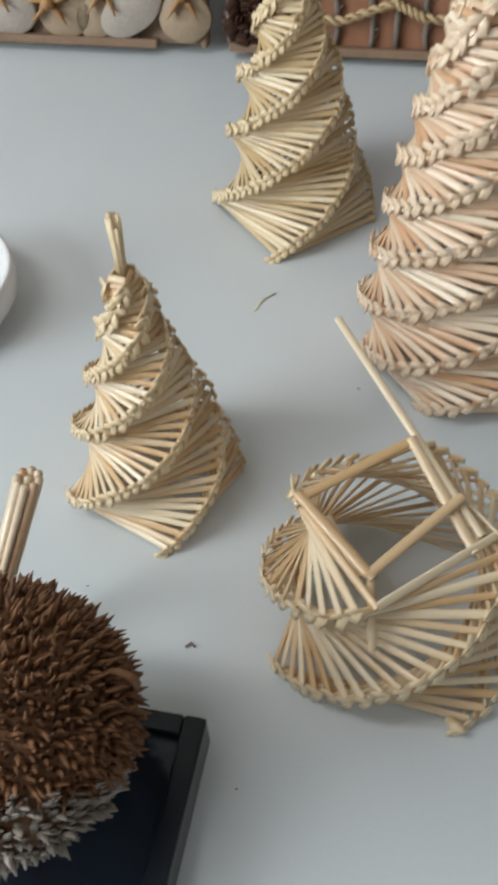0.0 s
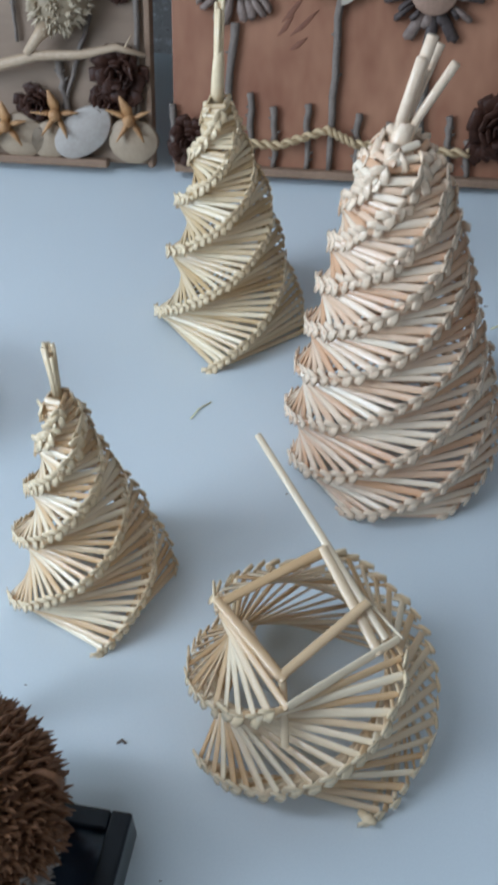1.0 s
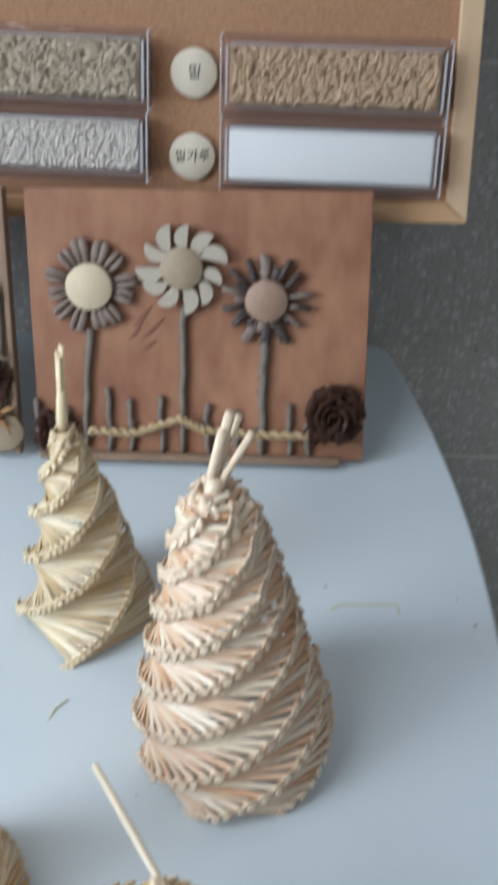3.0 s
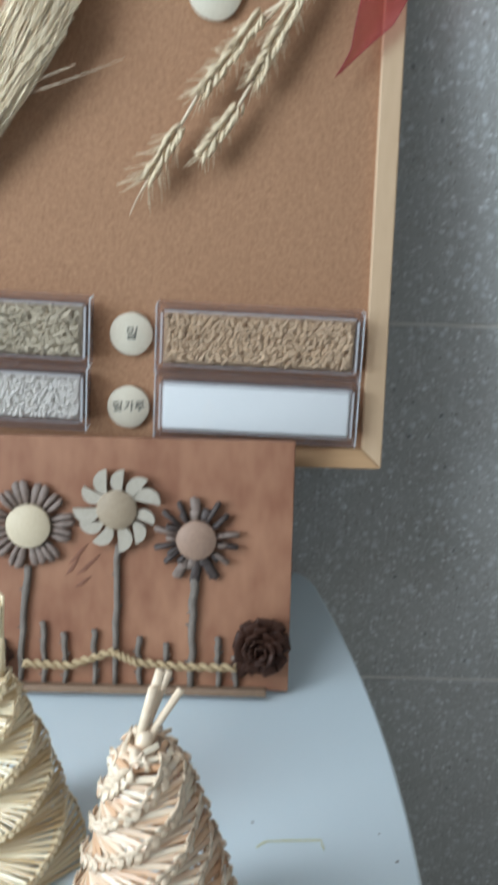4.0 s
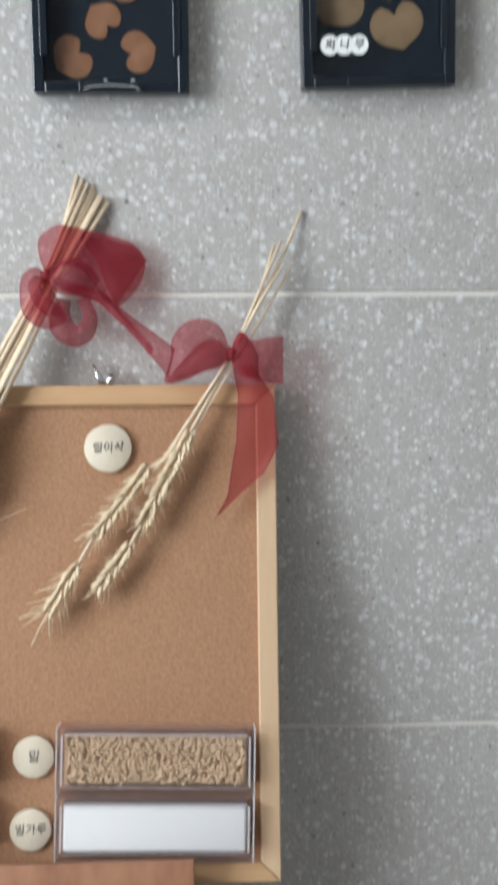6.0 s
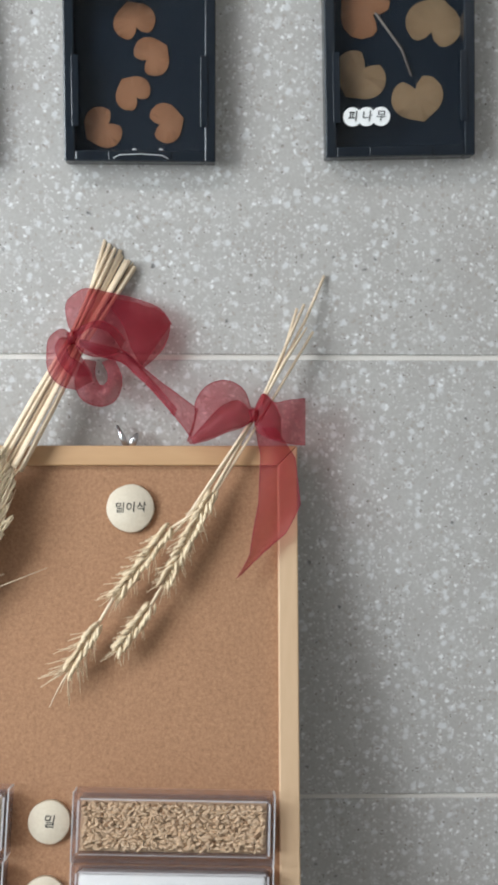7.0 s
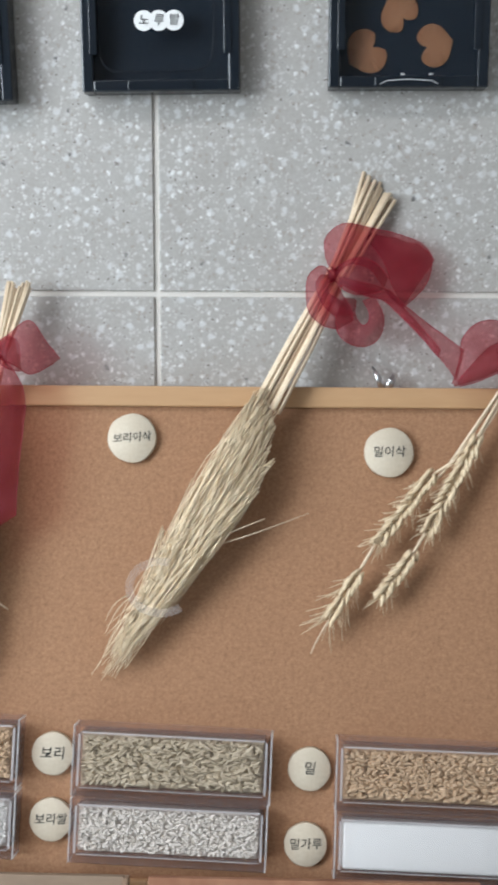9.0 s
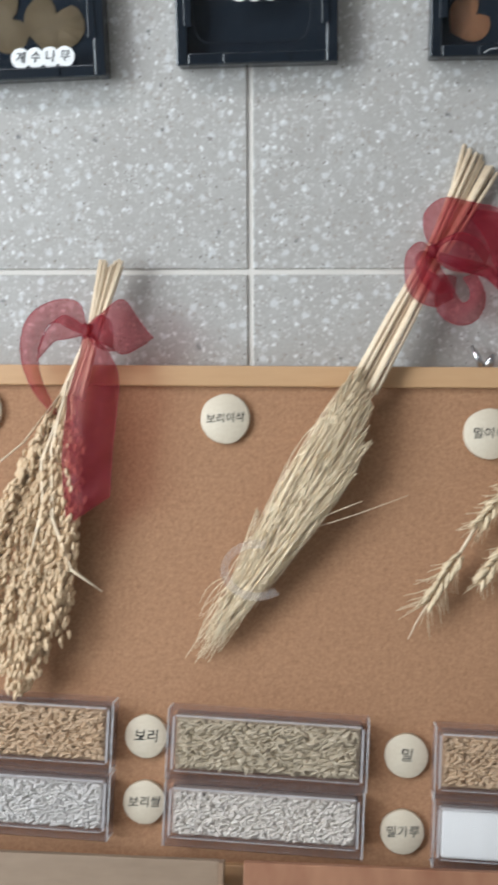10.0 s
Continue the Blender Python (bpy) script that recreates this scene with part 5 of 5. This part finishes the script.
scrap("straw_scrap", "thin greenish straw scrap on the table", [(0.0255, 0.446, 0.0007), (0.029, 0.455, 0.0008), (0.035, 0.461, 0.0007)], 0.0005, STAIN)
scrap("straw_scrap", "short dark scrap on the table", [(0.030, 0.238, 0.0006), (0.032, 0.240, 0.0008), (0.034, 0.2385, 0.0006)], 0.0007, TWIG)
scrap("straw_scrap", "thin yellowish straw scrap on the table", [(0.199, 0.546, 0.0006), (0.206, 0.551, 0.0007), (0.222, 0.552, 0.0007), (0.244, 0.553, 0.0007), (0.246, 0.545, 0.0006)], 0.0007, STAIN)
for x, y, r in ((0.196, 0.568, 0.0011), (0.296, 0.536, 0.0012), (0.286, 0.560, 0.0008), (0.088, 0.395, 0.0008), (0.062, 0.180, 0.0006), (-0.020, 0.262, 0.0006)):
    crumb = thing("crumb", "tiny dark crumb on the table", "scrap", pose(x, y, 0.0), group="crumbs on the table")
    part("grain", tube(bmesh.new(), [(-r, 0, r * 0.4), (0, r * 0.3, r * 0.5), (r, 0, r * 0.4)], [r * 0.3, r * 0.5, r * 0.3], 5, 0.7), TWIG, crumb)


# ---- the wall tiles ----
def tile_mesh(w, h):
    bm = boxed(-w / 2, w / 2, -0.0028, 0.0, -h / 2, h / 2, 0.0009, 1)
    me = bpy.data.meshes.new("tile")
    bm.to_mesh(me)
    bm.free()
    me.materials.append(STONE)
    return me


TW, TH = 0.595, 0.397
tile_data = tile_mesh(TW - 0.0045, TH - 0.0045)
for i in range(-4, 4):
    for j in range(-4, 4):
        x0, z0 = max(-0.038 + i * TW, -2.198), max(0.6515 + j * TH, -T)
        x1, z1 = min(-0.038 + (i + 1) * TW, 2.198), min(0.6515 + (j + 1) * TH, 1.948)
        if x1 - x0 < 0.05 or z1 - z0 < 0.03:
            continue
        whole = x1 - x0 > TW - 0.001 and z1 - z0 > TH - 0.001
        ob = new("tile", tile_data if whole else tile_mesh(x1 - x0 - 0.0045, z1 - z0 - 0.0045))
        ob.parent = wall_north
        ob.location = ((x0 + x1) / 2, 0.9026, (z0 + z1) / 2)
